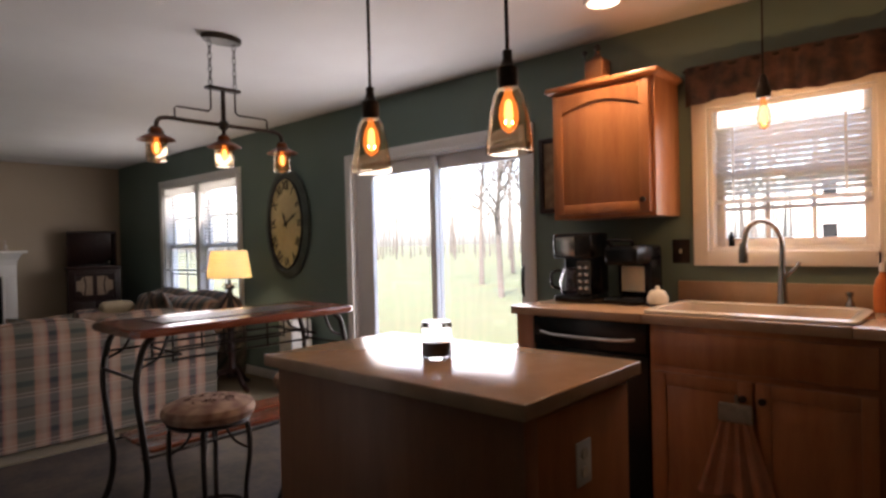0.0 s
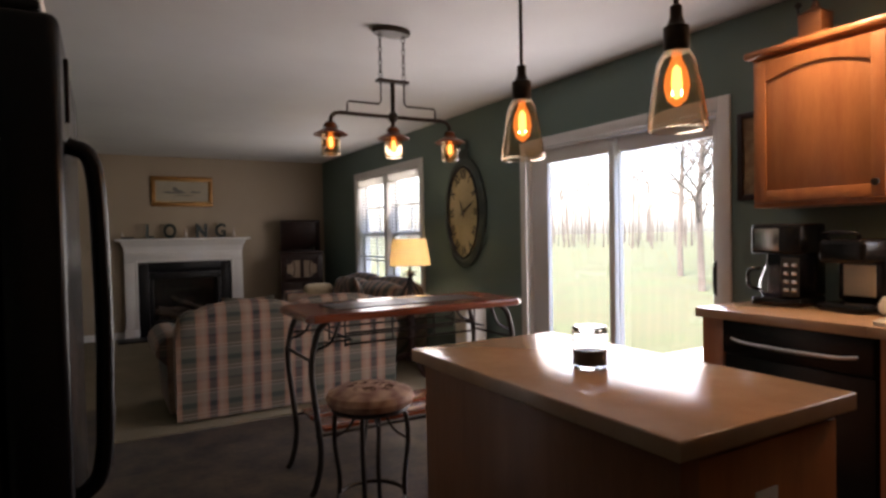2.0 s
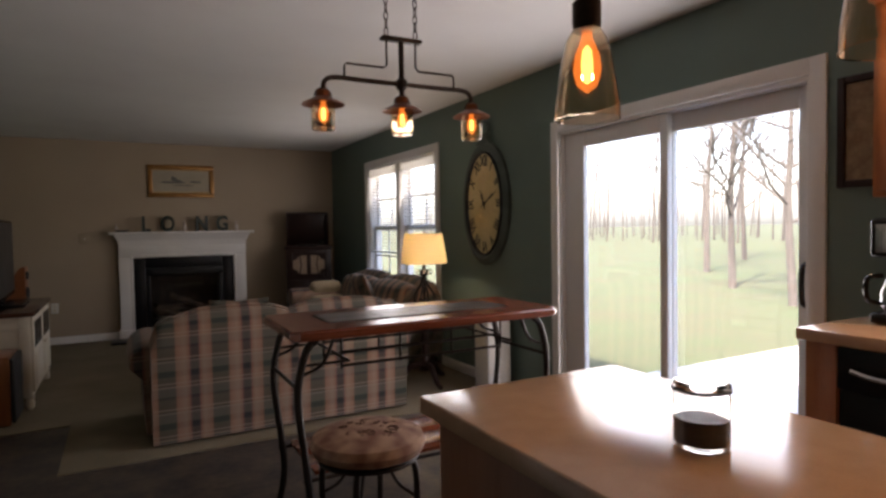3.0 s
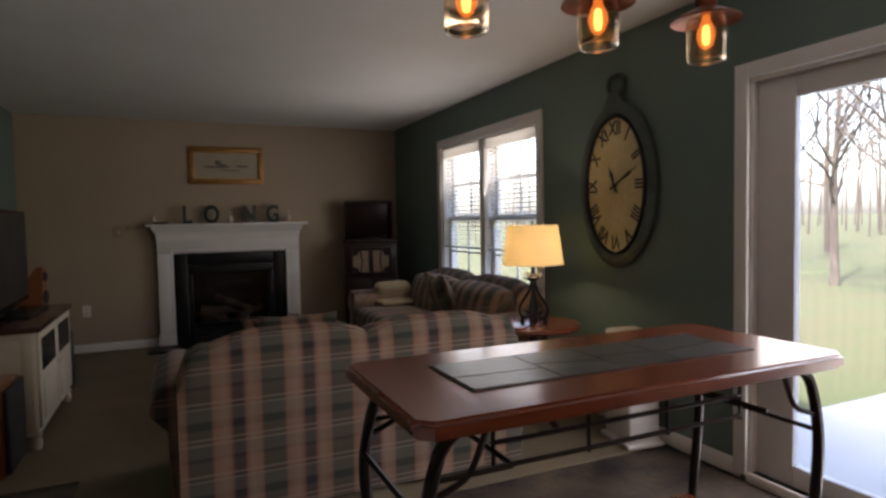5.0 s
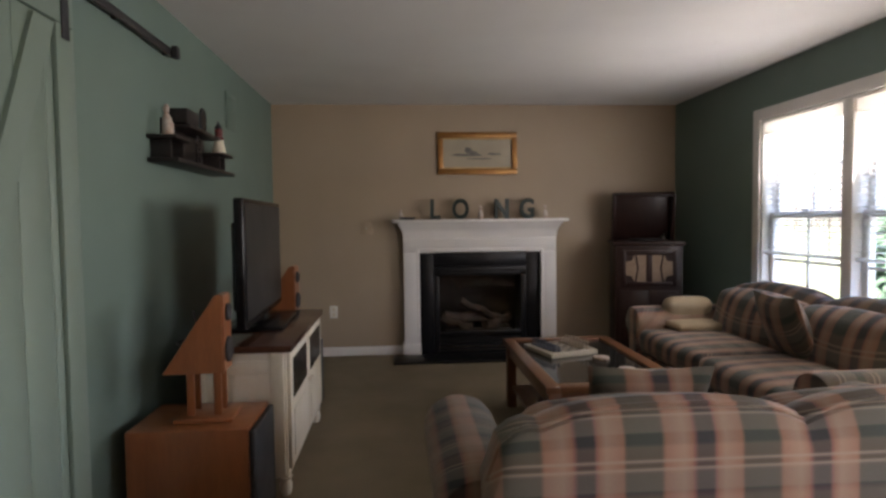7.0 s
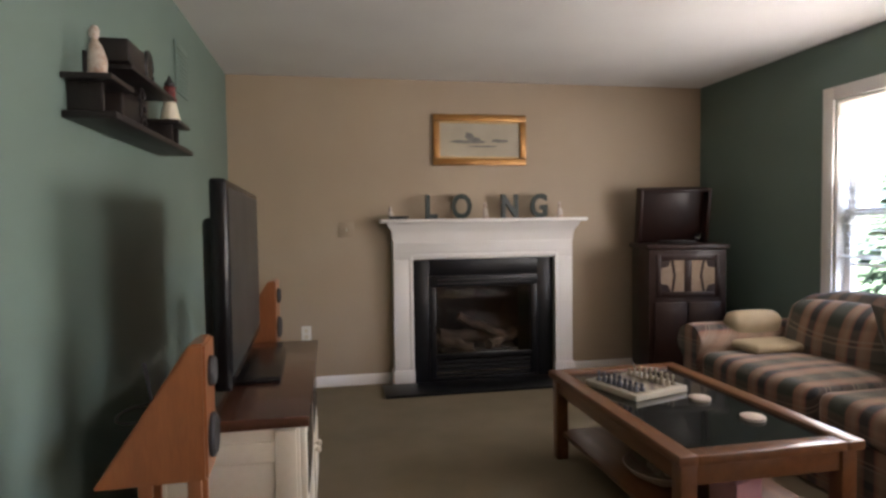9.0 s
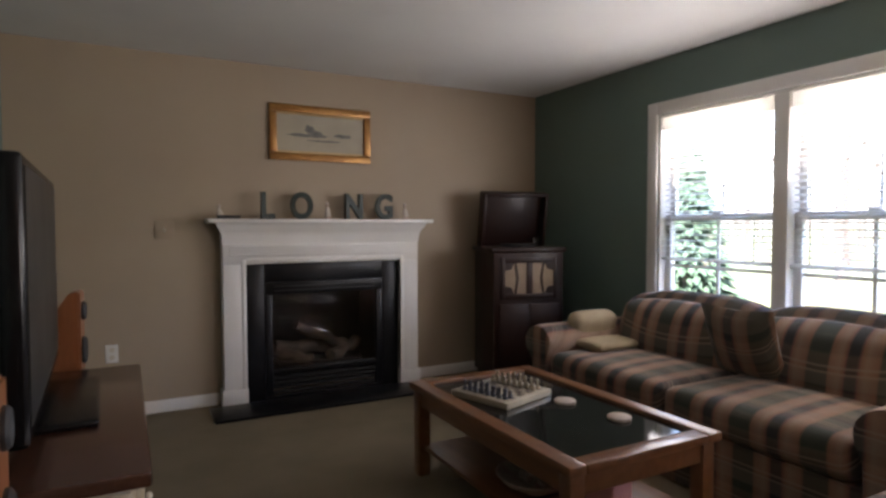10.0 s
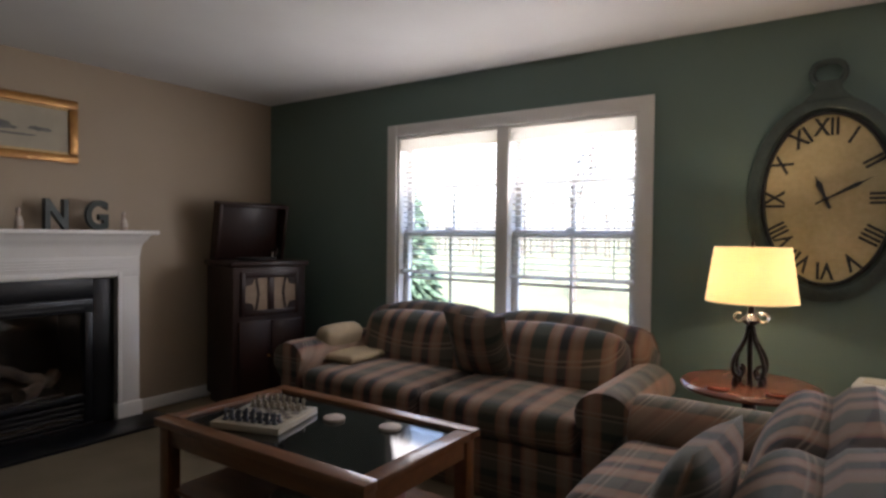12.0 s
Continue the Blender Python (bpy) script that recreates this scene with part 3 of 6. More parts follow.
M_CANVAS = mat("aged_canvas", (0.40, 0.35, 0.26), (0.33, 0.29, 0.22), rough=0.25, scale=5, fine=200, bump=0.05)
part("canvas", box(-fw + 0.056, fw - 0.056, -0.012, -0.003, 0.071, 2 * fh - 0.071), M_CANVAS, t, smooth=False)
M_PAINTD = mat("painted_shore", (0.07, 0.068, 0.06), (0.15, 0.14, 0.12), rough=0.4, scale=25, fine=120)


def blob_outline(cx, cz, w, hgt, seed, n=22):
    r = random.Random(seed)
    return [(cx + w * math.cos(2 * math.pi * i / n) * r.uniform(0.8, 1.1), cz + hgt * math.sin(2 * math.pi * i / n) * r.uniform(0.6, 1.2)) for i in range(n)]


for cx, cz, w, hg, s in ((-0.1, 0.19, 0.16, 0.016, 1), (-0.09, 0.235, 0.04, 0.035, 2), (-0.04, 0.21, 0.05, 0.02, 3), (0.17, 0.2, 0.075, 0.015, 4), (0.02, 0.155, 0.13, 0.007, 5)):
    part("painted_shape", prism(blob_outline(cx, cz, w, hg, s), (-0.0125 - 0.0001 * s, -0.012)), M_PAINTD, t, smooth=False)

# mantel letters and figurines
for ch, x in (("L", 1.54), ("O", 1.79), ("N", 2.19), ("G", 2.44)):
    b = moved(text_mesh(ch, 0.26, 0.02, 0.008), Matrix.Diagonal((0.78, 1, 1, 1)))
    lo = min(v.co.y for v in b.verts)
    moved(b, pose(0, 0, -lo, 90))
    o = part("letter", b, M_DKGREEN, None, smooth=False)
    o.matrix_basis = pose(x, -0.10, 1.326, 0, 0, 4 if ch in "LN" else -4)
    tagged(o, "dark green block letter standing on the white mantel", "letter", "mantel letters")
M_FIG = mat("figurine_white", (0.55, 0.5, 0.44), (0.35, 0.22, 0.16), rough=0.4, scale=22, fine=90)


def figurine(x, y, z, h, name="figurine", label="small painted ceramic ornament on the white mantel", dark=False, wide=1.0):
    r = h * 0.2 * wide
    bm = lathe([(r, 0), (r * 1.05, h * 0.05), (r * 0.9, h * 0.1), (r * 0.95, h * 0.3), (r * 0.7, h * 0.55), (r * 0.4, h * 0.68), (r * 0.3, h * 0.72), (r * 0.5, h * 0.8), (r * 0.52, h * 0.9), (r * 0.3, h * 0.98), (0.001, h)], 16)
    for v in bm.verts:
        v.co.y *= 0.75
        v.co.x += 0.12 * r * math.sin(v.co.z / h * 6)
    o = part(name, bm, M_BLACKM if dark else M_FIG)
    o.matrix_basis = pose(x, y, z)
    return tagged(o, label, "ornament", "ornaments")


figurine(1.985, -0.1, 1.326, 0.13)
figurine(2.62, -0.1, 1.326, 0.13, label="slim painted ceramic ornament at the mantel end")
figurine(1.22, -0.1, 1.326, 0.10, wide=1.3, label="squat pale ceramic ornament on the mantel")
o = part("toy_boat", prism([(-0.07, 0), (0.06, 0), (0.08, 0.025), (-0.08, 0.025)], (-0.02, 0.02)), M_BLACKM)
o.matrix_basis = pose(1.28, -0.13, 1.326)
tagged(o, "small dark boat shaped ornament on the mantel", "ornament", "ornaments")


def plate(name, x, y, z, face, label, w=0.075, hgt=0.118, material=None, outlet=True):
    t = thing(name, (x, y, z), label, "socket" if outlet else "switch", rz=face)
    part("cover_plate", box(-w / 2, w / 2, -0.006, -0.001, -hgt / 2, hgt / 2, 0.002), material or M_WHITE, t)
    if outlet:
        for dz in (-0.025, 0.025):
            s = part("socket", moved(lathe([(0.016, 0), (0.016, 0.003)], 14), pose(0, -0.006, dz, 90)), M_CREAM, t)
    else:
        part("toggle", box(-0.006, 0.006, -0.016, -0.006, -0.012, 0.012, 0.002), M_CREAM, t)
    return t


plate("wall_outlet", 0.552, 0, 0.44, 0, "white double wall socket low on the tan wall")
plate("wall_switch", 0.88, 0, 1.25, 0, "tan switch plate beside the mantel", 0.12, 0.118, M_TAN, False)
plate("kitchen_switch", W, -7.79, 1.22, -90, "dark bronze switch plate beside the kitchen window", 0.09, 0.125, M_BRONZE, False)
plate("kitchen_switch", W, -8.79, 1.22, -90, "dark bronze switch plate beside the kitchen window", 0.09, 0.125, M_BRONZE, False)

# ---- gramophone cabinet in the corner ----
t = thing("gramophone_cabinet", (3.48, -0.42, 0.008), "dark mahogany gramophone cabinet with its lid open", "cabinet", rz=-14)
part("body", box(-0.29, 0.29, -0.26, 0.24, 0.07, 1.06, 0.006), M_MAHOG, t)
part("plinth", box(-0.27, 0.27, -0.24, 0.22, 0.0, 0.07, 0.006), M_MAHOG, t)
part("top_moulding", box(-0.31, 0.31, -0.28, 0.26, 1.06, 1.10, 0.012), M_MAHOG, t)
M_GRILLE = mat("grille_cloth", (0.34, 0.25, 0.18), (0.28, 0.2, 0.14), rough=0.95, scale=20, fine=400, bump=0.5)
part("grille_cloth", box(-0.2, 0.2, -0.266, -0.261, 0.74, 0.98), M_GRILLE, t, smooth=False)
bm = box(-0.235, -0.2, -0.275, -0.261, 0.7, 1.02, 0.004)
box(0.2, 0.235, -0.275, -0.261, 0.7, 1.02, 0.004, bm=bm)
box(-0.2, 0.2, -0.275, -0.261, 0.7, 0.74, 0.004, bm=bm)
box(-0.2, 0.2, -0.275, -0.261, 0.98, 1.02, 0.004, bm=bm)
box(-0.025, 0.025, -0.274, -0.266, 0.74, 0.98, 0.003, bm=bm)
for s in (-1, 1):
    prism([(s * 0.2, 0.74), (s * 0.13, 0.74), (s * 0.15, 0.79), (s * 0.2, 0.80)], (-0.273, -0.266), bm=bm)
    prism([(s * 0.2, 0.98), (s * 0.13, 0.98), (s * 0.15, 0.93), (s * 0.2, 0.92)], (-0.273, -0.266), bm=bm)
    prism([(s * 0.11, 0.74), (s * 0.09, 0.86), (s * 0.11, 0.98), (s * 0.125, 0.98), (s * 0.105, 0.86), (s * 0.125, 0.74)], (-0.272, -0.266), bm=bm)
part("grille_fretwork", bm, M_MAHOG, t)
for s in (-1, 1):
    d = part("cabinet_door", box(*sorted((s * 0.004, s * 0.25)), -0.275, -0.261, 0.12, 0.66, 0.005), M_MAHOG, t)
    part("door_knob", moved(lathe([(0.006, 0), (0.006, 0.012), (0.012, 0.018), (0.01, 0.028), (0.002, 0.03)], 12), pose(s * 0.03, -0.275, 0.4, 90)), M_GOLD, d)
bm = box(-0.28, 0.28, -0.02, 0.02, 0.0, 0.46, 0.006)
box(-0.28, -0.255, -0.11, -0.02, 0.0, 0.46, 0.004, bm=bm)
box(0.255, 0.28, -0.11, -0.02, 0.0, 0.46, 0.004, bm=bm)
box(-0.255, 0.255, -0.11, -0.02, 0.435, 0.46, 0.004, bm=bm)
part("lid", moved(bm, pose(0, 0.2, 1.10, 12)), M_MAHOG, t)
part("turntable", moved(lathe([(0.14, 0), (0.15, 0.006), (0.15, 0.02), (0.01, 0.024)], 28), pose(0, -0.02, 1.10)), M_BLACKM, t)
part("tone_arm", tube(smooth_line([(0.2, 0.12, 1.10), (0.2, 0.12, 1.17), (0.19, 0.0, 1.17), (0.12, -0.1, 1.13)]), 0.012), M_CHROME, t, "nickel tone arm")

# ---- television corner ----
t = thing("tv_stand", (0.45, -2.45, 0.008), "cream painted media cabinet with a dark walnut top", "cabinet")
hl, hd = 0.573, 0.225
part("body", box(-hd, hd - 0.02, -hl + 0.02, hl - 0.02, 0.09, 0.70, 0.004), M_CREAM, t)
part("cabinet_top", box(-hd - 0.02, hd + 0.012, -hl - 0.01, hl + 0.01, 0.70, 0.735, 0.008), M_BROWN, t, "dark walnut top")
for sx in (-1, 1):
    for sy in (-1, 1):
        part("foot", moved(lathe([(0.02, 0), (0.028, 0.02), (0.03, 0.05), (0.022, 0.075), (0.034, 0.09)], 14), pose(sx * (hd - 0.04), sy * (hl - 0.05), 0)), M_CREAM, t)
for s in (-1, 1):
    y0, y1 = sorted((s * 0.006, s * (hl - 0.03)))
    d = part("cabinet_door", box(hd - 0.02, hd - 0.002, y0, y1, 0.13, 0.69, 0.004), M_CREAM, t)
    part("door_panel", box(hd - 0.002, hd + 0.004, y0 + 0.07, y1 - 0.07, 0.17, 0.40, 0.004), M_CREAM, d)
    part("door_glass", box(hd - 0.002, hd + 0.001, y0 + 0.06, y1 - 0.06, 0.46, 0.65), M_BLACK, d, "dark glass pane", smooth=False)
    part("knob", moved(lathe([(0.006, 0), (0.006, 0.01), (0.014, 0.018), (0.01, 0.028), (0.002, 0.03)], 12), pose(hd, s * 0.035, 0.43, 0, 90)), M_CREAM, d)
bm = box(-hd + 0.06, hd - 0.09, -hl + 0.008, -hl + 0.02, 0.15, 0.2, 0.003)
box(-hd + 0.06, hd - 0.09, -hl + 0.008, -hl + 0.02, 0.6, 0.66, 0.003, bm=bm)
box(-hd + 0.01, -hd + 0.06, -hl + 0.008, -hl + 0.02, 0.11, 0.69, 0.003, bm=bm)
box(hd - 0.09, hd - 0.03, -hl + 0.008, -hl + 0.02, 0.11, 0.69, 0.003, bm=bm)
part("side_panel", bm, M_CREAM, t)

t = thing("television", (0.415, -2.38, 0.743), "large flat black television standing on the media cabinet", "television", rz=2)
part("screen_body", box(-0.03, 0.02, -0.535, 0.535, 0.05, 0.697, 0.012, 3), M_BLACK, t)
M_SCREEN = mat("dark_screen", (0.012, 0.013, 0.014), rough=0.38, scale=4, spec=0.4)
part("screen", box(0.02, 0.0225, -0.505, 0.505, 0.09, 0.67), M_SCREEN, t, smooth=False)
part("back_bulge", box(-0.075, -0.03, -0.4, 0.4, 0.12, 0.58, 0.02, 3), M_BLACKM, t)
part("neck", box(-0.03, 0.0, -0.06, 0.06, 0.0, 0.1, 0.006), M_BLACK, t)
part("base_plate", box(-0.13, 0.15, -0.27, 0.27, 0.0, 0.022, 0.01, 3), M_BLACK, t)


def wedge_speaker(at, rz, label):
    """A tall speaker with a sloping back on an open plinth."""
    t = thing("wedge_speaker", at, label, "speaker", "wedge speakers", rz=rz)
    bm = prism([(-0.17, 0.20), (0.085, 0.20), (0.085, 0.53), (0.05, 0.53)], (-0.07, 0.07))
    bmesh.ops.bevel(bm, geom=bm.edges[:], offset=0.006, segments=2, affect="EDGES")
    part("cabinet", bm, M_SPEAK, t)
    part("plinth", box(-0.12, 0.12, -0.10, 0.10, 0, 0.02, 0.006), M_SPEAK, t)
    for x, y in ((-0.06, -0.045), (0.05, -0.045), (-0.06, 0.045), (0.05, 0.045)):
        part("post", box(x - 0.016, x + 0.016, y - 0.008, y + 0.008, 0.02, 0.20, 0.003), M_SPEAK, t)
    for z, r in ((0.29, 0.055), (0.45, 0.038)):
        part("driver", moved(lathe([(r, 0), (r, 0.008), (r * 0.85, 0.014), (r * 0.3, 0.004), (0.002, 0.008)], 20), pose(0.085, 0, z, 0, 90)), M_BLACKM, t, "black speaker cone")
    return t


t = thing("media_box", (0.27, -2.86, 0.743), "small black media box with cables behind the television", "electronics")
part("case", box(-0.05, 0.05, -0.08, 0.08, 0, 0.035, 0.006), M_BLACK, t)
part("antenna", tube([(-0.04, -0.06, 0.03), (-0.05, -0.09, 0.16)], 0.006, 6), M_BLACKM, t)
part("cable", tube(smooth_line([(-0.05, 0.0, 0.02), (-0.12, -0.05, 0.012), (-0.10, -0.16, 0.012), (0.02, -0.17, 0.012)]), 0.004, 6), M_BLACKM, t)

wedge_speaker((0.37, -3.24, 0.488), 2, "cherry wood wedge speaker on a plinth on the subwoofer")
wedge_speaker((0.40, -1.65, 0.488), -3, "cherry wood wedge speaker on the farther subwoofer")
t = thing("subwoofer", (0.34, -3.225, 0), "cherry veneer subwoofer box with a black grille", "speaker")
part("cabinet", box(-0.25, 0.235, -0.19, 0.19, 0.015, 0.485, 0.006), M_SPEAK, t)
part("grille", box(0.236, 0.262, -0.185, 0.185, 0.03, 0.475, 0.01, 3), M_BLACKM, t, "black cloth grille")
for sx in (-0.2, 0.19):
    for sy in (-0.15, 0.15):
        part("foot", moved(lathe([(0.02, 0), (0.024, 0.008), (0.024, 0.015)], 12), pose(sx, sy, 0)), M_BLACKM, t)

copy_thing(t, pose(0.37, -1.65, 0))

# wall shelf with ornaments
M_EBONY = mat("ebonised_wood", (0.014, 0.010, 0.009), (0.008, 0.006, 0.006), rough=0.45, scale=8, stretch=(4, 0.6, 4), fine=60, bump=0.1)
t = thing("wall_shelf", (0, -2.38, 1.615), "dark stepped wooden wall shelf holding small ornaments", "shelf")
part("bottom_board", box(0.001, 0.15, -0.5, 0.5, 0, 0.022, 0.004), M_EBONY, t)
part("back_panel", box(0.001, 0.012, -0.33, 0.33, 0.023, 0.24, 0.003), M_EBONY, t)
for s in (-1, 1):
    part("end_step", box(0.001, 0.14, *sorted((s * 0.29, s * 0.5)), 0.115, 0.133, 0.004), M_EBONY, t)
    part("upright", box(0.001, 0.11, *sorted((s * 0.30, s * 0.318)), 0.0225, 0.114, 0.003), M_EBONY, t)
    part("upright", box(0.001, 0.10, *sorted((s * 0.44, s * 0.458)), 0.0225, 0.114, 0.003), M_EBONY, t)
part("centre_board", box(0.013, 0.13, -0.27, 0.27, 0.20, 0.218, 0.004), M_EBONY, t)
for z in (0.05, 0.11, 0.16):
    part("scroll", tube(arc((0.08, 0, z), 0.03, 0, 330, 14, "yz"), 0.006), M_EBONY, t)
figurine(0.08, -2.82, 1.75, 0.15, label="white and dark ceramic ornament on the wall shelf")
M_RED = mat("dark_red_glaze", (0.16, 0.03, 0.025), (0.09, 0.02, 0.02), rough=0.3, scale=60)
t = thing("lighthouse_ornament", (0.08, -1.98, 1.752), "cream and red lighthouse ornament on the wall shelf", "ornament", "ornaments")
part("tower", lathe([(0.042, 0), (0.042, 0.012), (0.026, 0.085)], 18), M_CREAM, t)
part("gallery", lathe([(0.030, 0.0855), (0.030, 0.10), (0.024, 0.105), (0.024, 0.145), (0.028, 0.15)], 18), M_RED, t, "red checked gallery")
part("cap", lathe([(0.020, 0.1505), (0.022, 0.165), (0.010, 0.18), (0.003, 0.20)], 14), M_BLACKM, t, "black lantern cap")
o = part("trinket_box", box(-0.05, 0.05, -0.09, 0.09, 0, 0.075, 0.006), M_EBONY)
o.matrix_basis = pose(0.075, -2.58, 1.835)
tagged(o, "dark wooden trinket box on the wall shelf", "box", "ornaments")
t = thing("photo_frame", (0.07, -2.25, 1.835), "small dark oval frame standing on the wall shelf", "frame")
part("frame_ring", moved(tube(arc((0, 0, 0), 0.06, 0, 342, 18, "yz"), 0.009, loop=False), pose(0, 0, 0.075) @ Matrix.Diagonal((1, 0.75, 1.1, 1))), M_BLACKM, t)
part("frame_back", moved(lathe([(0.055, 0), (0.055, 0.006)], 18), pose(0.0, 0, 0.075, 0, 90) @ Matrix.Diagonal((1.1, 0.75, 1, 1))), M_BLACK, t)
t = thing("wall_vent", (0, -1.41, 1.98), "painted metal air vent on the green wall", "vent")
part("vent_frame", box(0.001, 0.01, -0.13, 0.13, 0, 0.26, 0.003), M_GREEN, t)
first = None
for i in range(9):
    if first is None:
        first = part("slat", box(0.0101, 0.015, -0.11, 0.11, 0.02, 0.03), M_GREEN, t, smooth=False)
    else:
        again(first, pose(0, 0, i * 0.025))

# barn door and its track on the west wall
t = thing("barn_door", (0.03, -4.19, 0.02), "mint green plank barn door with a diagonal brace", "door")
for i in range(7):
    y0 = 0.57 - (i + 1) * 0.163
    part("plank", box(0, 0.022, y0 + 0.0015, y0 + 0.1615, 0, 2.1, 0.003), M_MINT, t)
M_BRACE = M_MINT
part("rail", box(0.0225, 0.04, -0.56, 0.56, 1.98, 2.1, 0.003), M_MINT, t)
part("rail", box(0.0225, 0.04, -0.56, 0.56, 0.0, 0.14, 0.003), M_MINT, t)
part("stile", box(0.0225, 0.04, 0.45, 0.56, 0.142, 1.978, 0.003), M_MINT, t)
part("stile", box(0.0225, 0.04, -0.56, -0.45, 0.142, 1.978, 0.003), M_MINT, t)
bm = prism([(0.445, 1.97), (0.33, 1.97), (-0.445, 0.15), (-0.33, 0.15)], (0.0225, 0.039), "x")
part("brace", bm, M_MINT, t)
for y in (-0.42, 0.5):
    h1 = part("hanger", box(0.041, 0.047, y - 0.022, y + 0.022, 1.93, 2.25, 0.002), M_BLACKM, t, "black steel hanger strap")
    part("hanger_wheel", moved(lathe([(0.045, 0), (0.045, 0.018)], 18), pose(0.024, y, 2.25, 0, 90)), M_BLACKM, h1)
t = thing("door_track", (0.0, -3.78, 2.225), "black steel sliding door track on the green wall", "rail")
part("track_bar", box(0.03, 0.04, -1.25, 1.2, -0.045, -0.003, 0.002), M_BLACKM, t)
for y in (-1.2, -0.6, 0.0, 0.6, 1.15):
    part("spacer", moved(lathe([(0.014, 0), (0.014, 0.029)], 12), pose(0.001, y, -0.024, 0, 90)), M_BLACKM, t)
part("end_stop", box(0.041, 0.07, 1.15, 1.2, -0.05, 0.01, 0.004), M_BLACKM, t)

# ---- sofas ----


def sofa(name, at, rz, length, label, seats=2, depth=0.88):
    """A rolled-arm sofa; its back stands at y=0 and it faces +y, length along x."""
    t = thing(name, at, label, "sofa", rz=rz)
    hl = length / 2
    aw = 0.2
    part("base", box(-hl + aw * 0.6, hl - aw * 0.6, 0.10, depth - 0.03, 0.05, 0.30, 0.03, 3), M_PLAID, t)
    part("skirt", box(-hl + aw * 0.5, hl - aw * 0.5, depth - 0.031, depth - 0.012, 0.012, 0.30, 0.006), M_PLAID, t)
    inner = length - 2 * aw
    cw = inner / seats
    # one-piece outer back, rising over each cushion
    n = 48
    top = []
    for i in range(n + 1):
        x = -hl + aw * 0.35 + (length - aw * 0.7) * i / n
        f = ((x + inner / 2) / cw)
        f = f - math.floor(f) if abs(x) < inner / 2 else 0.03
        rise = 0.055 * (1 - (2 * abs(f - 0.5)) ** 3.2)
        side = min(1.0, (hl - aw * 0.35 - abs(x)) / 0.12)
        drop = 0.14 * (1 - math.sqrt(max(0.0, 1 - (1 - side) ** 2)))
        top.append((x, 0.79 + rise - drop))
    b = bmesh.new()
    sect = [(0.02, 0.02), (0.008, 0.30), (0.002, 0.5), (0.0, 0.72), (0.004, 0.9), (0.03, 0.97), (0.08, 1.0), (0.15, 0.98), (0.2, 0.92), (0.22, 0.8), (0.24, 0.4)]
    rings = [[b.verts.new((x, y, max(0.02, zt * f))) for y, f in sect] for x, zt in top]
    for p, q in zip(rings, rings[1:]):
        for i in range(len(sect) - 1):
            b.faces.new((p[i], p[i + 1], q[i + 1], q[i]))
    b.faces.new(rings[0])
    b.faces.new(rings[-1][::-1])
    part("back", b, M_PLAID, t)
    part("piping", tube([(x, 0.045, zt * 0.985) for x, zt in top], 0.006, 6), M_PLAID, t)
    for k in range(seats):
        x = -inner / 2 + cw * (k + 0.5)
        part("seat_cushion", moved(cushion(cw - 0.008, depth - 0.24, 0.17, 0.28, edge=0.05), pose(x, 0.26 + (depth - 0.24) / 2 - 0.02, 0.385)), M_PLAID, t)
        part("back_cushion", moved(cushion(cw - 0.01, 0.20, 0.38, 0.4, edge=0.07), pose(x, 0.27, 0.575, 14)), M_PLAID, t)
    for s in (-1, 1):
        x = s * (hl - aw / 2)
        out = []
        for i in range(25):
            a = radians(-100 + 290 * i / 24)
            out.append((x + s * 0.02 + 0.125 * math.cos(a) * 1.0, 0.52 + 0.105 * math.sin(a)))
        outline = [(x - 0.085, 0.04), (x + 0.085, 0.04)] + [(u, v) for u, v in out]
        b = bmesh.new()
        ys = [0.16, 0.2, 0.4, 0.6, depth - 0.06, depth - 0.01, depth]
        sc = [0.93, 1, 1, 1, 1, 0.98, 0.9]
        rings = []
        for y, f in zip(ys, sc):
            rr = []
            for i in range(28):
                a = 2 * math.pi * i / 28
                cx, cz = math.cos(a), math.sin(a)
                if cz > -0.35:
                    u, v = x + s * 0.02 + 0.135 * cx, 0.51 + 0.115 * cz
                else:
                    g = (-cz - 0.35) / 0.65
                    u, v = x + 0.09 * cx / max(0.35, math.sqrt(1 - cz * cz) + 0.12) * (1 - 0.15 * g), 0.47 - 0.43 * min(1, g * 1.15)
                rr.append(b.verts.new((x + (u - x) * f, y, 0.3 + (v - 0.3) * f)))
            rings.append(rr)
        for p, q in zip(rings, rings[1:]):
            for i in range(28):
                j = (i + 1) % 28
                b.faces.new((p[i], p[j], q[j], q[i]))
        b.faces.new(rings[0])
        b.faces.new(rings[-1])
        part("arm", b, M_PLAID, t)
    for sx in (-1, 1):
        for y in (0.14, depth - 0.1):
            part("leg", moved(lathe([(0.018, 0), (0.03, 0.045), (0.03, 0.06)], 12), pose(sx * (hl - 0.14), y, 0)), M_MAHOG, t)
    return t


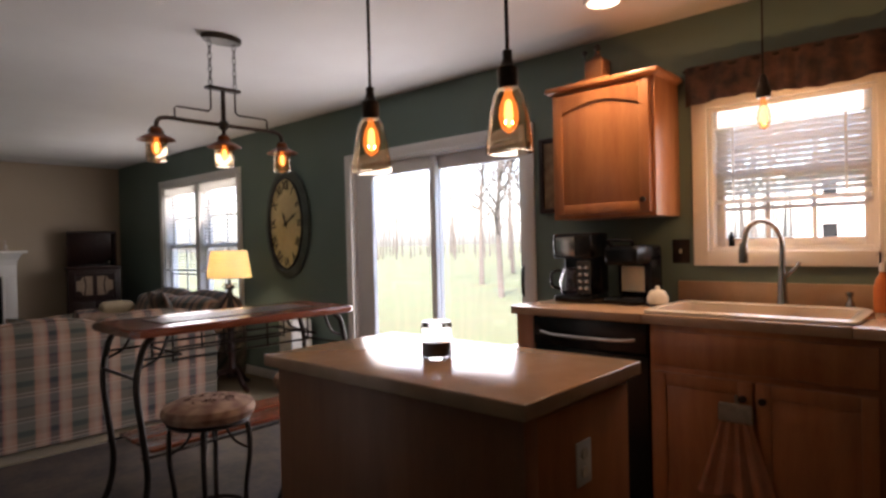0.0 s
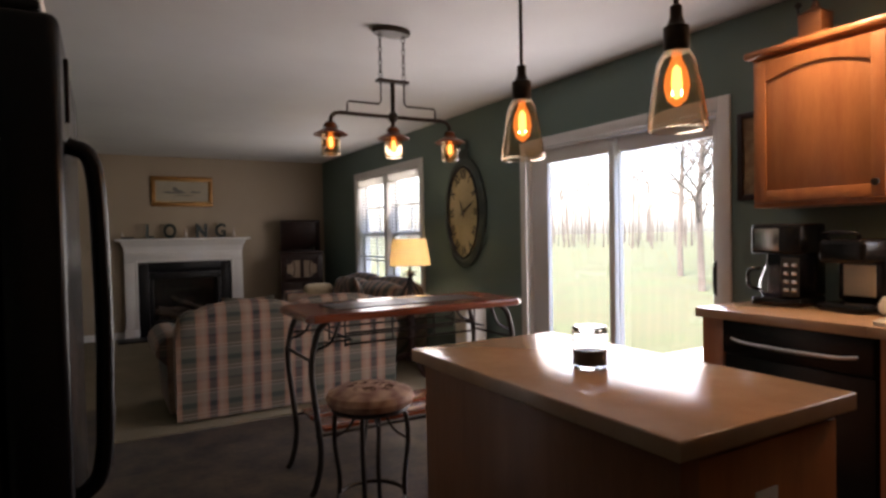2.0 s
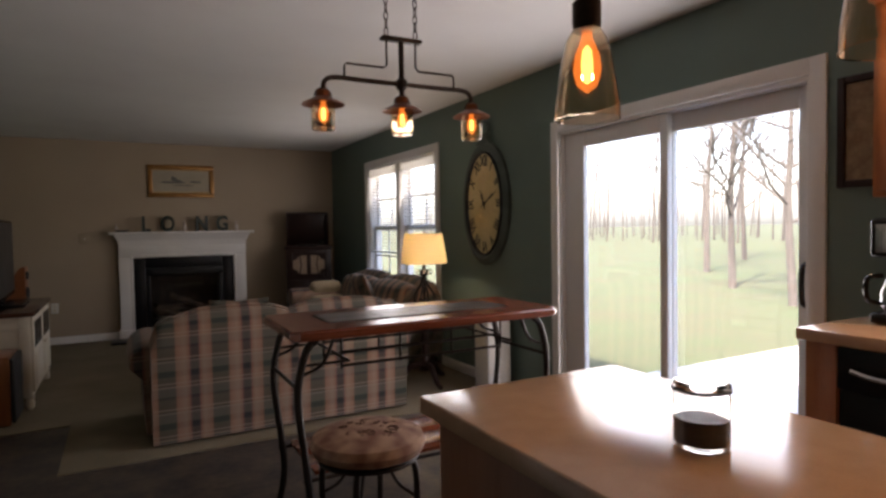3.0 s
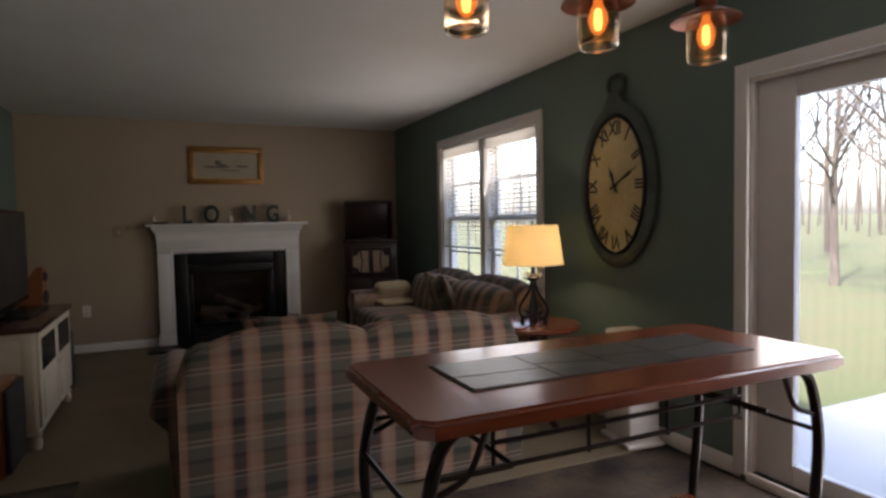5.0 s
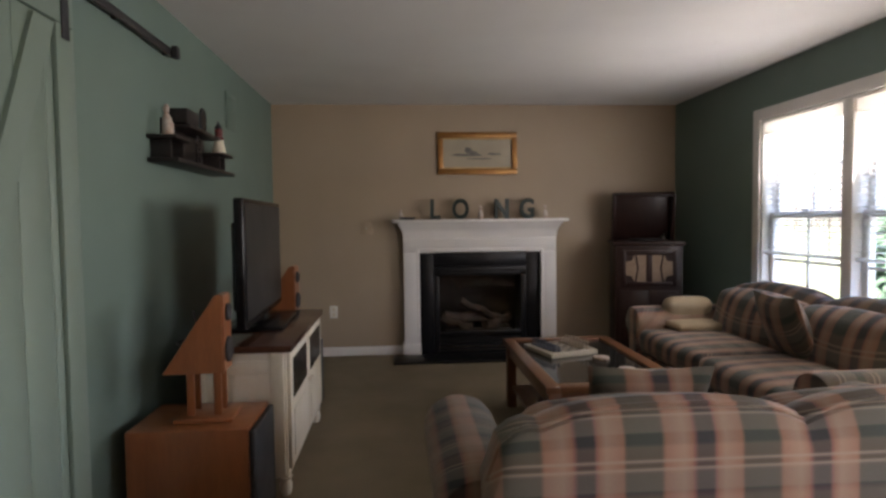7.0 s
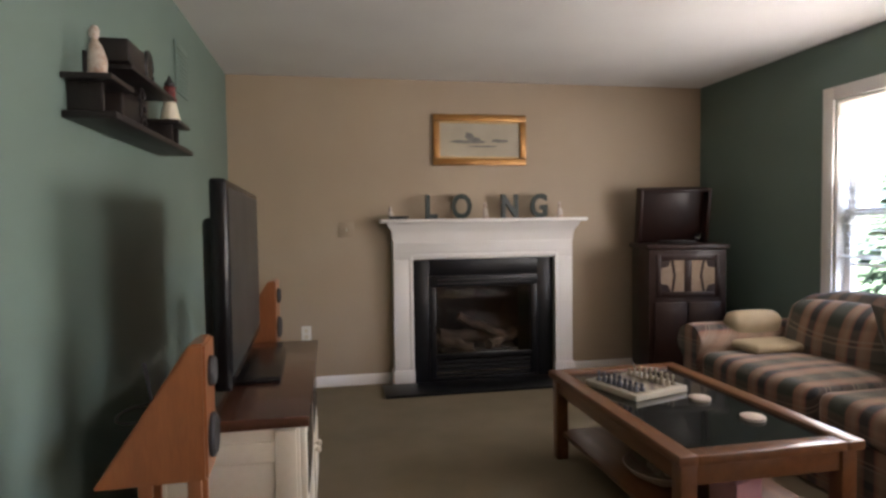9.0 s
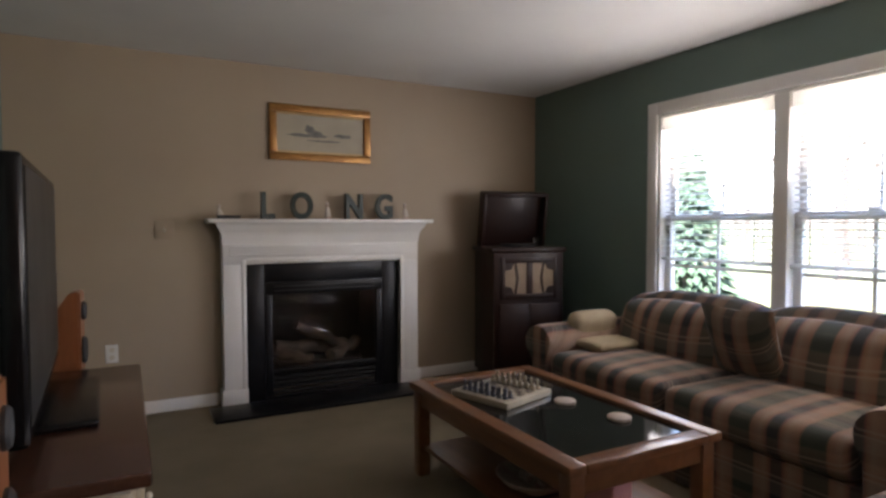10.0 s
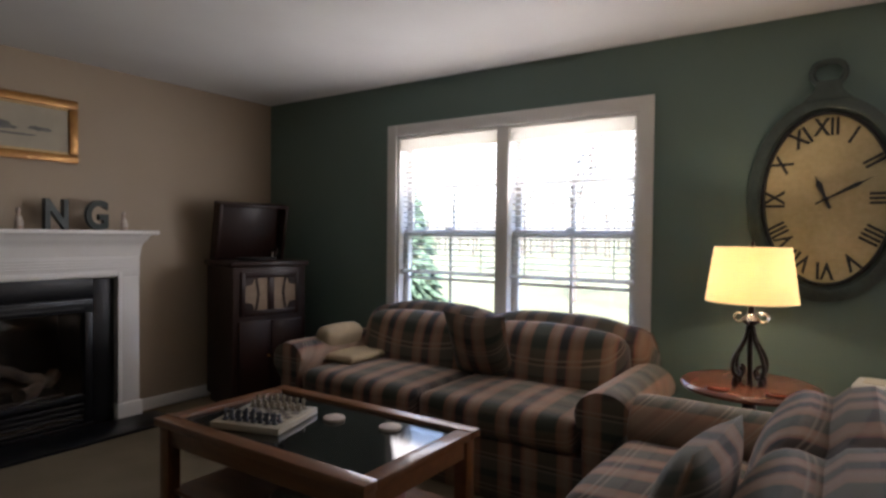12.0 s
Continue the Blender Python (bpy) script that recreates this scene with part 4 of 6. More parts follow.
def pillow(x, y, z, s, rx, rz, material, label, hgt=None, thick=0.16):
    b = bmesh.new()
    n = 14
    grid = {}
    hgt = hgt or s
    for sgn in (1, -1):
        for i in range(n + 1):
            for j in range(n + 1):
                u, v = 2 * i / n - 1, 2 * j / n - 1
                w = (max(0, 1 - u ** 2) * max(0, 1 - v ** 2)) ** 0.45
                pinch = 1 - 0.1 * (1 - abs(u)) * abs(v) ** 2 - 0.1 * (1 - abs(v)) * abs(u) ** 2
                edge = i in (0, n) or j in (0, n)
                if edge and sgn == -1:
                    continue
                grid[sgn, i, j] = b.verts.new((u * s / 2 * pinch, sgn * thick / 2 * w, v * hgt / 2 * pinch))
    get = lambda sg, i, j: grid.get((sg, i, j)) or grid[1, i, j]
    for sgn in (1, -1):
        for i in range(n):
            for j in range(n):
                b.faces.new((get(sgn, i, j), get(sgn, i + 1, j), get(sgn, i + 1, j + 1), get(sgn, i, j + 1)))
    o = part("throw_pillow", b, material)
    o.matrix_basis = pose(x, y, z, rx, 0, rz)
    return tagged(o, label, "pillow", "sofa pillows")


sofa("loveseat", (2.25, -4.42, 0.008), 0, 1.82, "green and peach plaid two-seat loveseat, rolled arms", 2, 0.92)
sofa("sofa", (W - 0.03, -2.36, 0.008), 90, 2.2, "green and peach plaid sofa under the window", 2, 0.95)
pillow(3.50, -2.45, 0.66, 0.42, -22, 90, M_PLAID, "plaid throw pillow leaning on the sofa back")
pillow(2.0, -3.95, 0.66, 0.40, 20, -6, M_PLAID, "plaid throw pillow leaning on the loveseat back")
M_BLANKET = mat("oatmeal_blanket", (0.38, 0.30, 0.19), (0.3, 0.235, 0.15), rough=0.95, scale=8, fine=350, bump=0.8)
t = thing("folded_blanket", (3.42, -1.52, 0.488), "oatmeal knitted blanket folded on the sofa seat", "blanket")
part("lower_fold", moved(cushion(0.42, 0.34, 0.05, 0.3, edge=0.02), pose(0, 0, 0.027)), M_BLANKET, t)
part("upper_fold", moved(cushion(0.36, 0.13, 0.17, 0.2, edge=0.05), pose(-0.01, 0.13, 0.125, 16)), M_BLANKET, t)

# ---- coffee table ----
t = thing("coffee_table", (2.291, -2.326, 0.008), "oak coffee table with inset dark glass top", "table")
hx, hy = 0.375, 0.63
M_TGLASS = mat("smoked_glass", (0.02, 0.022, 0.02), (0.014, 0.015, 0.014), rough=0.06, scale=3, spec=0.6)
b0 = box(-hx, -hx + 0.075, -hy, hy, 0.437, 0.474, 0.006)
part("top_rail", b0, M_PINE, t)
part("top_rail", box(hx - 0.075, hx, -hy, hy, 0.437, 0.474, 0.006), M_PINE, t)
part("top_rail", box(-hx + 0.0755, hx - 0.0755, -hy, -hy + 0.075, 0.437, 0.473, 0.006), M_PINE, t)
part("top_rail", box(-hx + 0.0755, hx - 0.0755, hy - 0.075, hy, 0.437, 0.473, 0.006), M_PINE, t)
part("glass_top", box(-hx + 0.076, hx - 0.076, -hy + 0.076, hy - 0.076, 0.450, 0.458), M_TGLASS, t, "dark glass panel", smooth=False)
for s in (-1, 1):
    part("apron", box(*sorted((s * (hx - 0.03), s * (hx - 0.05))), -hy + 0.08, hy - 0.08, 0.355, 0.436, 0.003), M_PINE, t)
    part("apron", box(-hx + 0.08, hx - 0.08, *sorted((s * (hy - 0.03), s * (hy - 0.05))), 0.355, 0.436, 0.003), M_PINE, t)
    for r in (-1, 1):
        bm = box(s * (hx - 0.05) - 0.032, s * (hx - 0.05) + 0.032, r * (hy - 0.05) - 0.032, r * (hy - 0.05) + 0.032, 0, 0.437, 0.006)
        part("leg", bm, M_PINE, t)
part("lower_shelf", box(-hx + 0.05, hx - 0.05, -hy + 0.05, hy - 0.05, 0.13, 0.152, 0.004), M_PINE, t)

# ---- things on the coffee table ----
M_BOARD = mat("chess_cream", (0.42, 0.37, 0.28), rough=0.35, scale=8)
M_DARKSQ = mat("chess_dark", (0.08, 0.06, 0.05), rough=0.35, scale=8)
t = thing("chess_board", (2.22, -2.09, 0.466), "cream and dark chess board on the coffee table", "game board", rz=18)
part("board", box(-0.17, 0.17, -0.17, 0.17, 0, 0.03, 0.004), M_BOARD, t)
first = None
for i in range(8):
    for j in range(8):
        if (i + j) % 2:
            m = pose(-0.1225 + 0.035 * i, -0.1225 + 0.035 * j, 0.0302)
            if first is None:
                first = part("square", box(-0.0175, 0.0175, -0.0175, 0.0175, 0, 0.001), M_DARKSQ, t, smooth=False)
                first.matrix_basis = m
            else:
                again(first, m)
M_PEWTER = mat("pewter_piece", (0.05, 0.055, 0.07), rough=0.4, metal=0.4, scale=20)
M_BRASSP = mat("ivory_piece", (0.26, 0.21, 0.14), rough=0.4, scale=20)
base = pose(2.22, -2.09, 0.497, 0, 0, 18)
for material, word, rows in ((M_PEWTER, "pewter", (0, 1)), (M_BRASSP, "ivory", (7, 6))):
    first = {}
    for k, row in enumerate(rows):
        for i in range(8):
            hgt = (0.062 if i in (3, 4) else 0.052) if k == 0 else 0.036
            m = base @ pose(-0.1225 + 0.035 * row, -0.1225 + 0.035 * i, 0.0)
            if hgt not in first:
                o = part("chess_piece", lathe([(0.013, 0), (0.013, 0.006), (0.006, 0.014), (0.005, hgt * 0.6), (0.009, hgt * 0.66), (0.008, hgt * 0.85), (0.004, hgt * 0.92), (0.001, hgt)], 10), material)
                o.matrix_basis = m
                first[hgt] = tagged(o, word + " chess piece standing on the board", "chess piece", word + " chess pieces")
            else:
                copy_thing(first[hgt], m)
M_COAST = mat("stone_coaster", (0.42, 0.34, 0.28), rough=0.6, scale=20)
for x, y in ((2.41, -2.33), (2.46, -2.62)):
    o = part("coaster", lathe([(0.048, 0), (0.05, 0.004), (0.05, 0.012), (0.046, 0.015)], 24), M_COAST)
    o.matrix_basis = pose(x, y, 0.466)
    tagged(o, "round stone coaster on the glass table top", "coaster", "coasters")
M_BOWL = mat("rose_bowl", (0.35, 0.2, 0.16), (0.42, 0.36, 0.3), rough=0.3, scale=14)
t = thing("decorative_bowl", (2.15, -2.46, 0.160), "shallow painted bowl on the lower shelf", "bowl")
part("bowl", lathe([(0.05, 0), (0.06, 0.008), (0.14, 0.05), (0.17, 0.08), (0.165, 0.083), (0.13, 0.052), (0.05, 0.015), (0.001, 0.012)], 28), M_BOWL, t)
r = random.Random(4)
for i in range(9):
    a, q = r.uniform(0, 6.28), r.uniform(0.02, 0.09)
    part("potpourri", moved(lathe([(0.008, -0.015), (0.02, -0.005), (0.02, 0.006), (0.004, 0.016)], 9), pose(q * math.cos(a), q * math.sin(a), 0.055, r.uniform(0, 80), 0, r.uniform(0, 90))), M_FIG, t)
M_PINK = mat("pink_card", (0.6, 0.3, 0.3), (0.55, 0.26, 0.27), rough=0.5, scale=10)
t = thing("tissue_box", (2.30, -2.73, 0.160), "pale pink cardboard box on the lower shelf", "box", rz=20)
part("carton", box(-0.08, 0.08, -0.06, 0.06, 0, 0.13, 0.004), M_PINK, t)
part("slot", prism(blob_outline(0, 0, 0.045, 0.02, 9, 16), (0.1302, 0.1312), "z"), M_WHITE, t)

# ---- side table, lamp, air cleaner ----
M_SIDE = mat("red_brown_wood", (0.16, 0.05, 0.025), (0.11, 0.033, 0.017), rough=0.25, scale=6, stretch=(0.7, 5, 5), fine=40, coat=0.4)
SX, SY, SZ = 3.50, -3.893, 0.642
t = thing("side_table", (SX, SY, 0.008), "round red-brown wooden pedestal side table", "table")
part("tabletop", lathe([(0.27, SZ - 0.03), (0.29, SZ - 0.028), (0.297, SZ - 0.016), (0.29, SZ - 0.004), (0.28, SZ)], 48), M_SIDE, t)
part("pedestal", lathe([(0.05, 0.12), (0.06, 0.16), (0.035, 0.2), (0.03, 0.3), (0.045, 0.36), (0.028, 0.42), (0.032, 0.55), (0.09, 0.6), (0.1, SZ - 0.03)], 20), M_MAHOG, t)
for k in range(3):
    a = 120 * k + 30
    part("foot", moved(tube(smooth_line([(0.03, 0, 0.17), (0.12, 0, 0.15), (0.2, 0, 0.06), (0.27, 0, 0.025)]), 0.028, 8, taper=0.02), pose(0, 0, 0, 0, 0, a)), M_MAHOG, t)
for x, y in ((SX - 0.2, SY + 0.1), (SX - 0.18, SY - 0.13)):
    o = part("coaster", lathe([(0.048, 0), (0.05, 0.004), (0.05, 0.010), (0.046, 0.012)], 24), M_CHERRY)
    o.matrix_basis = pose(x, y, SZ + 0.009)
    tagged(o, "round reddish wooden coaster on the side table", "coaster", "coasters")
LZ = SZ + 0.008
t = thing("table_lamp", (SX, SY, LZ), "lit table lamp with scrolled iron base and cream shade", "lamp")
for k in range(4):
    bm = tube(smooth_line([(0.012, 0, 0.27), (0.03, 0, 0.2), (0.085, 0, 0.11), (0.085, 0, 0.05), (0.05, 0, 0.03), (0.035, 0, 0.06), (0.055, 0, 0.075)]), 0.009, 8)
    part("scroll_leg", moved(bm, pose(0, 0, 0, 0, 0, 45 + 90 * k)), M_IRON, t)
    part("foot", moved(lathe([(0.012, 0), (0.015, 0.01), (0.008, 0.03)], 10), pose(0.075 * math.cos(radians(45 + 90 * k)), 0.075 * math.sin(radians(45 + 90 * k)), 0)), M_IRON, t)
part("stem", lathe([(0.012, 0.0), (0.012, 0.26), (0.03, 0.275), (0.045, 0.29), (0.03, 0.305), (0.014, 0.32), (0.012, 0.40)], 16), M_IRON, t)
for k in range(4):
    part("collar_curl", moved(tube(arc((0.05, 0, 0.30), 0.02, -180, 120, 12), 0.006, 6), pose(0, 0, 0, 0, 0, 90 * k)), M_CHROME, t)
m, n, l, p = nodes_of("linen_shade")
p.inputs["Base Color"].default_value = (0.85, 0.74, 0.5, 1)
p.inputs["Roughness"].default_value = 0.9
trl = n.new("ShaderNodeBsdfTranslucent")
trl.inputs["Color"].default_value = (0.92, 0.82, 0.60, 1)
mx = n.new("ShaderNodeMixShader")
mx.inputs[0].default_value = 0.6
l.new(p.outputs[0], mx.inputs[1])
l.new(trl.outputs[0], mx.inputs[2])
l.new(mx.outputs[0], n["Material Output"].inputs["Surface"])
M_SHADE = m
part("shade", lathe([(0.195, 0.375), (0.160, 0.625), (0.158, 0.625), (0.193, 0.375)], 40, closed=False), M_SHADE, t, "cream linen drum shade")
bulb = part("bulb", lathe([(0.012, 0.40), (0.016, 0.43), (0.03, 0.47), (0.03, 0.5), (0.02, 0.525), (0.002, 0.53)], 16), glow("soft_bulb", (1.0, 0.72, 0.38), 0.8), t, "lit frosted bulb")
part("finial", lathe([(0.004, 0.53), (0.004, 0.63), (0.01, 0.635), (0.008, 0.648), (0.002, 0.655)], 12), M_BRONZE, t)


def lamp(name, at, watts, color, radius):
    o = new(name, bpy.data.lights.new(name, "POINT"))
    o.data.energy, o.data.color, o.data.shadow_soft_size = watts, color, radius
    o.matrix_basis = pose(*at)
    return o


lamp("lamp_table", (SX, SY, LZ + 0.48), LAMP_TABLE, (1.0, 0.80, 0.54), 0.035)

t = thing("air_cleaner", (W - 0.14, -4.42, 0.008), "white upright air cleaner with vented top", "appliance", rz=-8)
part("body", box(-0.10, 0.10, -0.13, 0.13, 0.03, 0.65, 0.02, 3), M_WHITE, t)
part("base", box(-0.12, 0.12, -0.15, 0.15, 0.0, 0.03, 0.012, 3), M_WHITE, t)
first = None
for i in range(12):
    if first is None:
        first = part("vent_slat", box(-0.104, -0.1, -0.10, 0.10, 0.39, 0.397), M_CREAM, t, smooth=False)
    else:
        again(first, pose(0, 0, 0.018 * i))
part("control_panel", box(-0.07, 0.07, -0.09, 0.09, 0.6505, 0.656, 0.002), M_CREAM, t)

# ---- oval clock ----
t = thing("wall_clock", (W - 0.001, -4.157, 1.512), "tall oval clock with cream face and dark green frame", "clock", rz=-90)
cw_, ch_ = 0.275, 0.425


def oval_ring(w0, h0, w1, h1, d0, d1, bm=None):
    b = bmesh.new()
    n = 64
    rings = []
    for w, hh, d in ((w0, h0, 0), (w0, h0, d0), ((w0 * 0.6 + w1 * 0.4), (h0 * 0.6 + h1 * 0.4), d1), ((w0 * 0.3 + w1 * 0.7), (h0 * 0.3 + h1 * 0.7), d1), (w1, h1, d0), (w1, h1, 0)):
        rings.append([b.verts.new((w * math.cos(2 * math.pi * i / n), -d, hh * math.sin(2 * math.pi * i / n))) for i in range(n)])
    for p, q in zip(rings, rings[1:]):
        for i in range(n):
            j = (i + 1) % n
            b.faces.new((p[i], p[j], q[j], q[i]))
    return merged(b, bm)


M_CLOCKG = mat("weathered_green_frame", (0.07, 0.095, 0.08), (0.045, 0.06, 0.052), rough=0.5, scale=9, fine=70, bump=0.2)
part("frame", oval_ring(cw_ + 0.075, ch_ + 0.085, cw_, ch_, 0.03, 0.05), M_CLOCKG, t)
part("bezel", oval_ring(cw_ + 0.006, ch_ + 0.006, cw_ - 0.012, ch_ - 0.012, 0.045, 0.056), M_BLACKM, t)
M_FACE = mat("aged_clock_face", (0.58, 0.48, 0.27), (0.44, 0.35, 0.18), rough=0.35, scale=5, fine=40)
b = bmesh.new()
n_ = 64
c0 = [b.verts.new(((cw_ - 0.005) * math.cos(2 * math.pi * i / n_), -0.03, (ch_ - 0.005) * math.sin(2 * math.pi * i / n_))) for i in range(n_)]
c1 = [b.verts.new((v.co.x, -0.002, v.co.z)) for v in c0]
b.faces.new(c0)
b.faces.new(c1[::-1])
for i in range(n_):
    j = (i + 1) % n_
    b.faces.new((c0[i], c0[j], c1[j], c1[i]))
part("clock_face", b, M_FACE, t, "aged cream dial", smooth=False)
for k, s in enumerate(("XII", "I", "II", "III", "IIII", "V", "VI", "VII", "VIII", "IX", "X", "XI")):
    a = radians(90 - 30 * k)
    b = text_mesh(s, 0.12, 0.0008, 0.003)
    moved(b, Matrix.Diagonal((0.75, 1, 1, 1)))
    lean = -30 * k
    moved(b, pose((cw_ - 0.06) * math.cos(a), -0.0315, (ch_ - 0.075) * math.sin(a), 90) @ pose(0, 0, 0, 0, 0, lean))
    part("numeral", b, M_BLACKM, t, smooth=False)


def hand(length, ang, y, w):
    bm = prism([(-w, -0.05), (w, -0.05), (w * 0.6, 0), (w * 1.8, length * 0.62), (w * 0.5, length * 0.75), (0, length), (-w * 0.5, length * 0.75), (-w * 1.8, length * 0.62), (-w * 0.6, 0)], (y, y + 0.002))
    return moved(bm, pose(0, 0, 0, 0, ang, 0))


part("minute_hand", hand(0.23, 62, -0.038, 0.006), M_BLACKM, t)
part("hour_hand", hand(0.13, -22, -0.042, 0.008), M_BLACKM, t)
part("hub", moved(lathe([(0.012, 0), (0.012, 0.014), (0.004, 0.018)], 14), pose(0, -0.031, 0, 90)), M_BLACKM, t)
part("crest", moved(prism([(-0.1, 0.0), (0.1, 0.0), (0.065, 0.035), (0.045, 0.09), (-0.045, 0.09), (-0.065, 0.035)], (-0.045, -0.005)), pose(0, 0, 0.49)), M_CLOCKG, t)
part("hanging_loop", tube(smooth_line([(-0.045, -0.025, 0.565), (-0.07, -0.025, 0.61), (-0.055, -0.025, 0.66), (0, -0.025, 0.675), (0.055, -0.025, 0.66), (0.07, -0.025, 0.61), (0.045, -0.025, 0.565)]), 0.014, 8), M_CLOCKG, t)

# ---- high table and stools ----
TX0, TX1, TY0, TY1, TZ = 1.85, 3.17, -6.07, -5.49, 0.922
t = thing("high_table", ((TX0 + TX1) / 2, (TY0 + TY1) / 2, 0.0), "cherry counter-height table with slate inlay and iron legs", "table")
hx, hy = (TX1 - TX0) / 2, (TY1 - TY0) / 2
ch = 0.035
outl = [(-hx + ch, -hy), (hx - ch, -hy), (hx, -hy + ch), (hx, hy - ch), (hx - ch, hy), (-hx + ch, hy), (-hx, hy - ch), (-hx, -hy + ch)]
bm = prism(outl, (TZ - 0.042, TZ), "z")
bmesh.ops.bevel(bm, geom=[e for e in bm.edges if abs(e.verts[0].co.z - e.verts[1].co.z) < 1e-4], offset=0.010, segments=3, affect="EDGES")
part("tabletop", bm, M_CHERRY, t)
ix, iy = hx - 0.20, hy - 0.16
xs = [-ix, -ix * 0.45, -ix * 0.02, ix * 0.4, ix]
M_GROUT = mat("dark_grout", (0.05, 0.045, 0.04), rough=0.8, scale=20)
part("inlay_bed", box(-ix - 0.004, ix + 0.004, -iy - 0.004, iy + 0.004, TZ - 0.01, TZ + 0.0015), M_GROUT, t, smooth=False)
r = random.Random(7)
for i in range(4):
    a, b_ = xs[i] + 0.003, xs[i + 1] - 0.003
    k0, k1 = r.uniform(-0.35, 0.35) * iy, r.uniform(-0.35, 0.35) * iy
    part("slate_piece", prism([(a, -iy), (b_, -iy), (b_, k1 - 0.003), (a, k0 - 0.003)], (TZ + 0.0016, TZ + 0.0045), "z"), M_SLATE, t, smooth=False)
    part("slate_piece", prism([(a, k0 + 0.003), (b_, k1 + 0.003), (b_, iy), (a, iy)], (TZ + 0.0016, TZ + 0.0045), "z"), M_SLATE, t, smooth=False)
for sx in (-1, 1):
    for sy in (-1, 1):
        x, y = sx * (hx - 0.12), sy * (hy - 0.07)
        pts = smooth_line([(x, y, TZ - 0.045), (x + sx * 0.05, y, TZ - 0.10), (x + sx * 0.085, y, TZ - 0.28), (x + sx * 0.06, y, 0.38), (x + sx * 0.045, y, 0.2), (x + sx * 0.07, y, 0.06), (x + sx * 0.1, y, 0.0)])
        part("leg", tube(pts, 0.016, 8), M_IRON, t)
        part("bracket", tube(smooth_line([(x + sx * 0.07, y, TZ - 0.19), (x - sx * 0.02, y, TZ - 0.15), (x - sx * 0.07, y, TZ - 0.05)]), 0.008, 6), M_IRON, t)
    part("end_bar", tube([(sx * (hx - 0.035), -hy + 0.07, TZ - 0.24), (sx * (hx - 0.035), hy - 0.07, TZ - 0.24)], 0.008, 6), M_IRON, t)
for sy in (-1, 1):
    y = sy * (hy - 0.07)
    part("side_bar", tube([(-hx + 0.04, y, TZ - 0.15), (-hx * 0.62, y, TZ - 0.15)], 0.007, 6), M_IRON, t)
    part("side_bar", tube([(-hx + 0.05, y, 0.30), (hx - 0.05, y, 0.30)], 0.009, 6), M_IRON, t)
for y in (-0.13, 0.13):
    for z in (TZ - 0.13, TZ - 0.19):
        part("rack_bar", tube([(-hx * 0.62, y, z), (hx * 0.62, y, z)], 0.007, 6), M_IRON, t)
    for x in (-hx * 0.62, -hx * 0.2, hx * 0.2, hx * 0.62):
        part("rack_post", tube([(x, y, TZ - 0.05), (x, y, TZ - 0.2)], 0.006, 6), M_IRON, t)
for x in (-hx * 0.62, hx * 0.62):
    part("rack_bar", tube([(x, -hy + 0.07, TZ - 0.15), (x, hy - 0.07, TZ - 0.15)], 0.007, 6), M_IRON, t)
for y in (-0.11, 0.11):
    part("shelf_slat", box(-hx + 0.1, hx - 0.1, y - 0.10, y + 0.10, 0.312, 0.33, 0.004), M_CHERRY, t)


M_INK = mat("print_ink", (0.06, 0.025, 0.018), (0.04, 0.018, 0.013), rough=0.95, scale=20, spec=0.1)


def stool(at, rz):
    t = thing("bar_stool", at, "iron bar stool with a printed round cushion", "stool", "bar stools", rz=rz)
    part("cushion", lathe([(0.16, 0.565), (0.185, 0.575), (0.195, 0.60), (0.185, 0.625), (0.14, 0.642), (0.06, 0.65), (0.001, 0.651)], 36), M_STOOL, t, "brown cushion printed with script")
    r = random.Random(3)
    bm = bmesh.new()
    for i in range(46):
        a, q = r.uniform(0, 6.28), r.uniform(0.03, 0.15)
        z = 0.6525 - 0.55 * max(0, q - 0.06) ** 1.35
        l0 = r.uniform(0.012, 0.04)
        c = [(q * math.cos(a) + l0 * math.cos(a * 3 + s * 1.4) * s, q * math.sin(a) + l0 * math.sin(a * 3 + s * 1.4) * s, z - 0.0008 - 0.004 * abs(s)) for s in (-1, -0.5, 0, 0.5, 1)]
        tube(c, 0.0022, 4, bm=bm)
    tagged(part("printed_marks", bm, M_INK, t), kind="stuff")
    part("seat_ring", tube(arc((0, 0, 0.556), 0.165, 0, 345, 24, "xy"), 0.01, 6, loop=True), M_IRON, t)
    for k in range(4):
        pts = smooth_line([(0.10, 0, 0.556), (0.155, 0, 0.53), (0.165, 0, 0.40), (0.145, 0, 0.22), (0.165, 0, 0.08), (0.20, 0, 0.0)])
        part("leg", moved(tube(pts, 0.011, 8), pose(0, 0, 0, 0, 0, 45 + 90 * k)), M_IRON, t)
        part("brace", moved(tube(smooth_line([(0.155, 0, 0.42), (0.10, 0, 0.46), (0.05, 0, 0.55)]), 0.006, 6), pose(0, 0, 0, 0, 0, 45 + 90 * k)), M_IRON, t)
    part("foot_ring", tube(arc((0, 0, 0.16), 0.15, 0, 345, 24, "xy"), 0.009, 6, loop=True), M_IRON, t)
    return t


s1 = stool((2.0, -6.48, 0), 10)
copy_thing(s1, pose(2.63, -6.34, 0, 0, 0, 35))

# ---- hanging lamps ----
# Clear shade glass; the bulbs' orange glow is put into its tint.
M_GLOWGLASS = glass("glow_tinted_glass", (1.0, 0.86, 0.68))


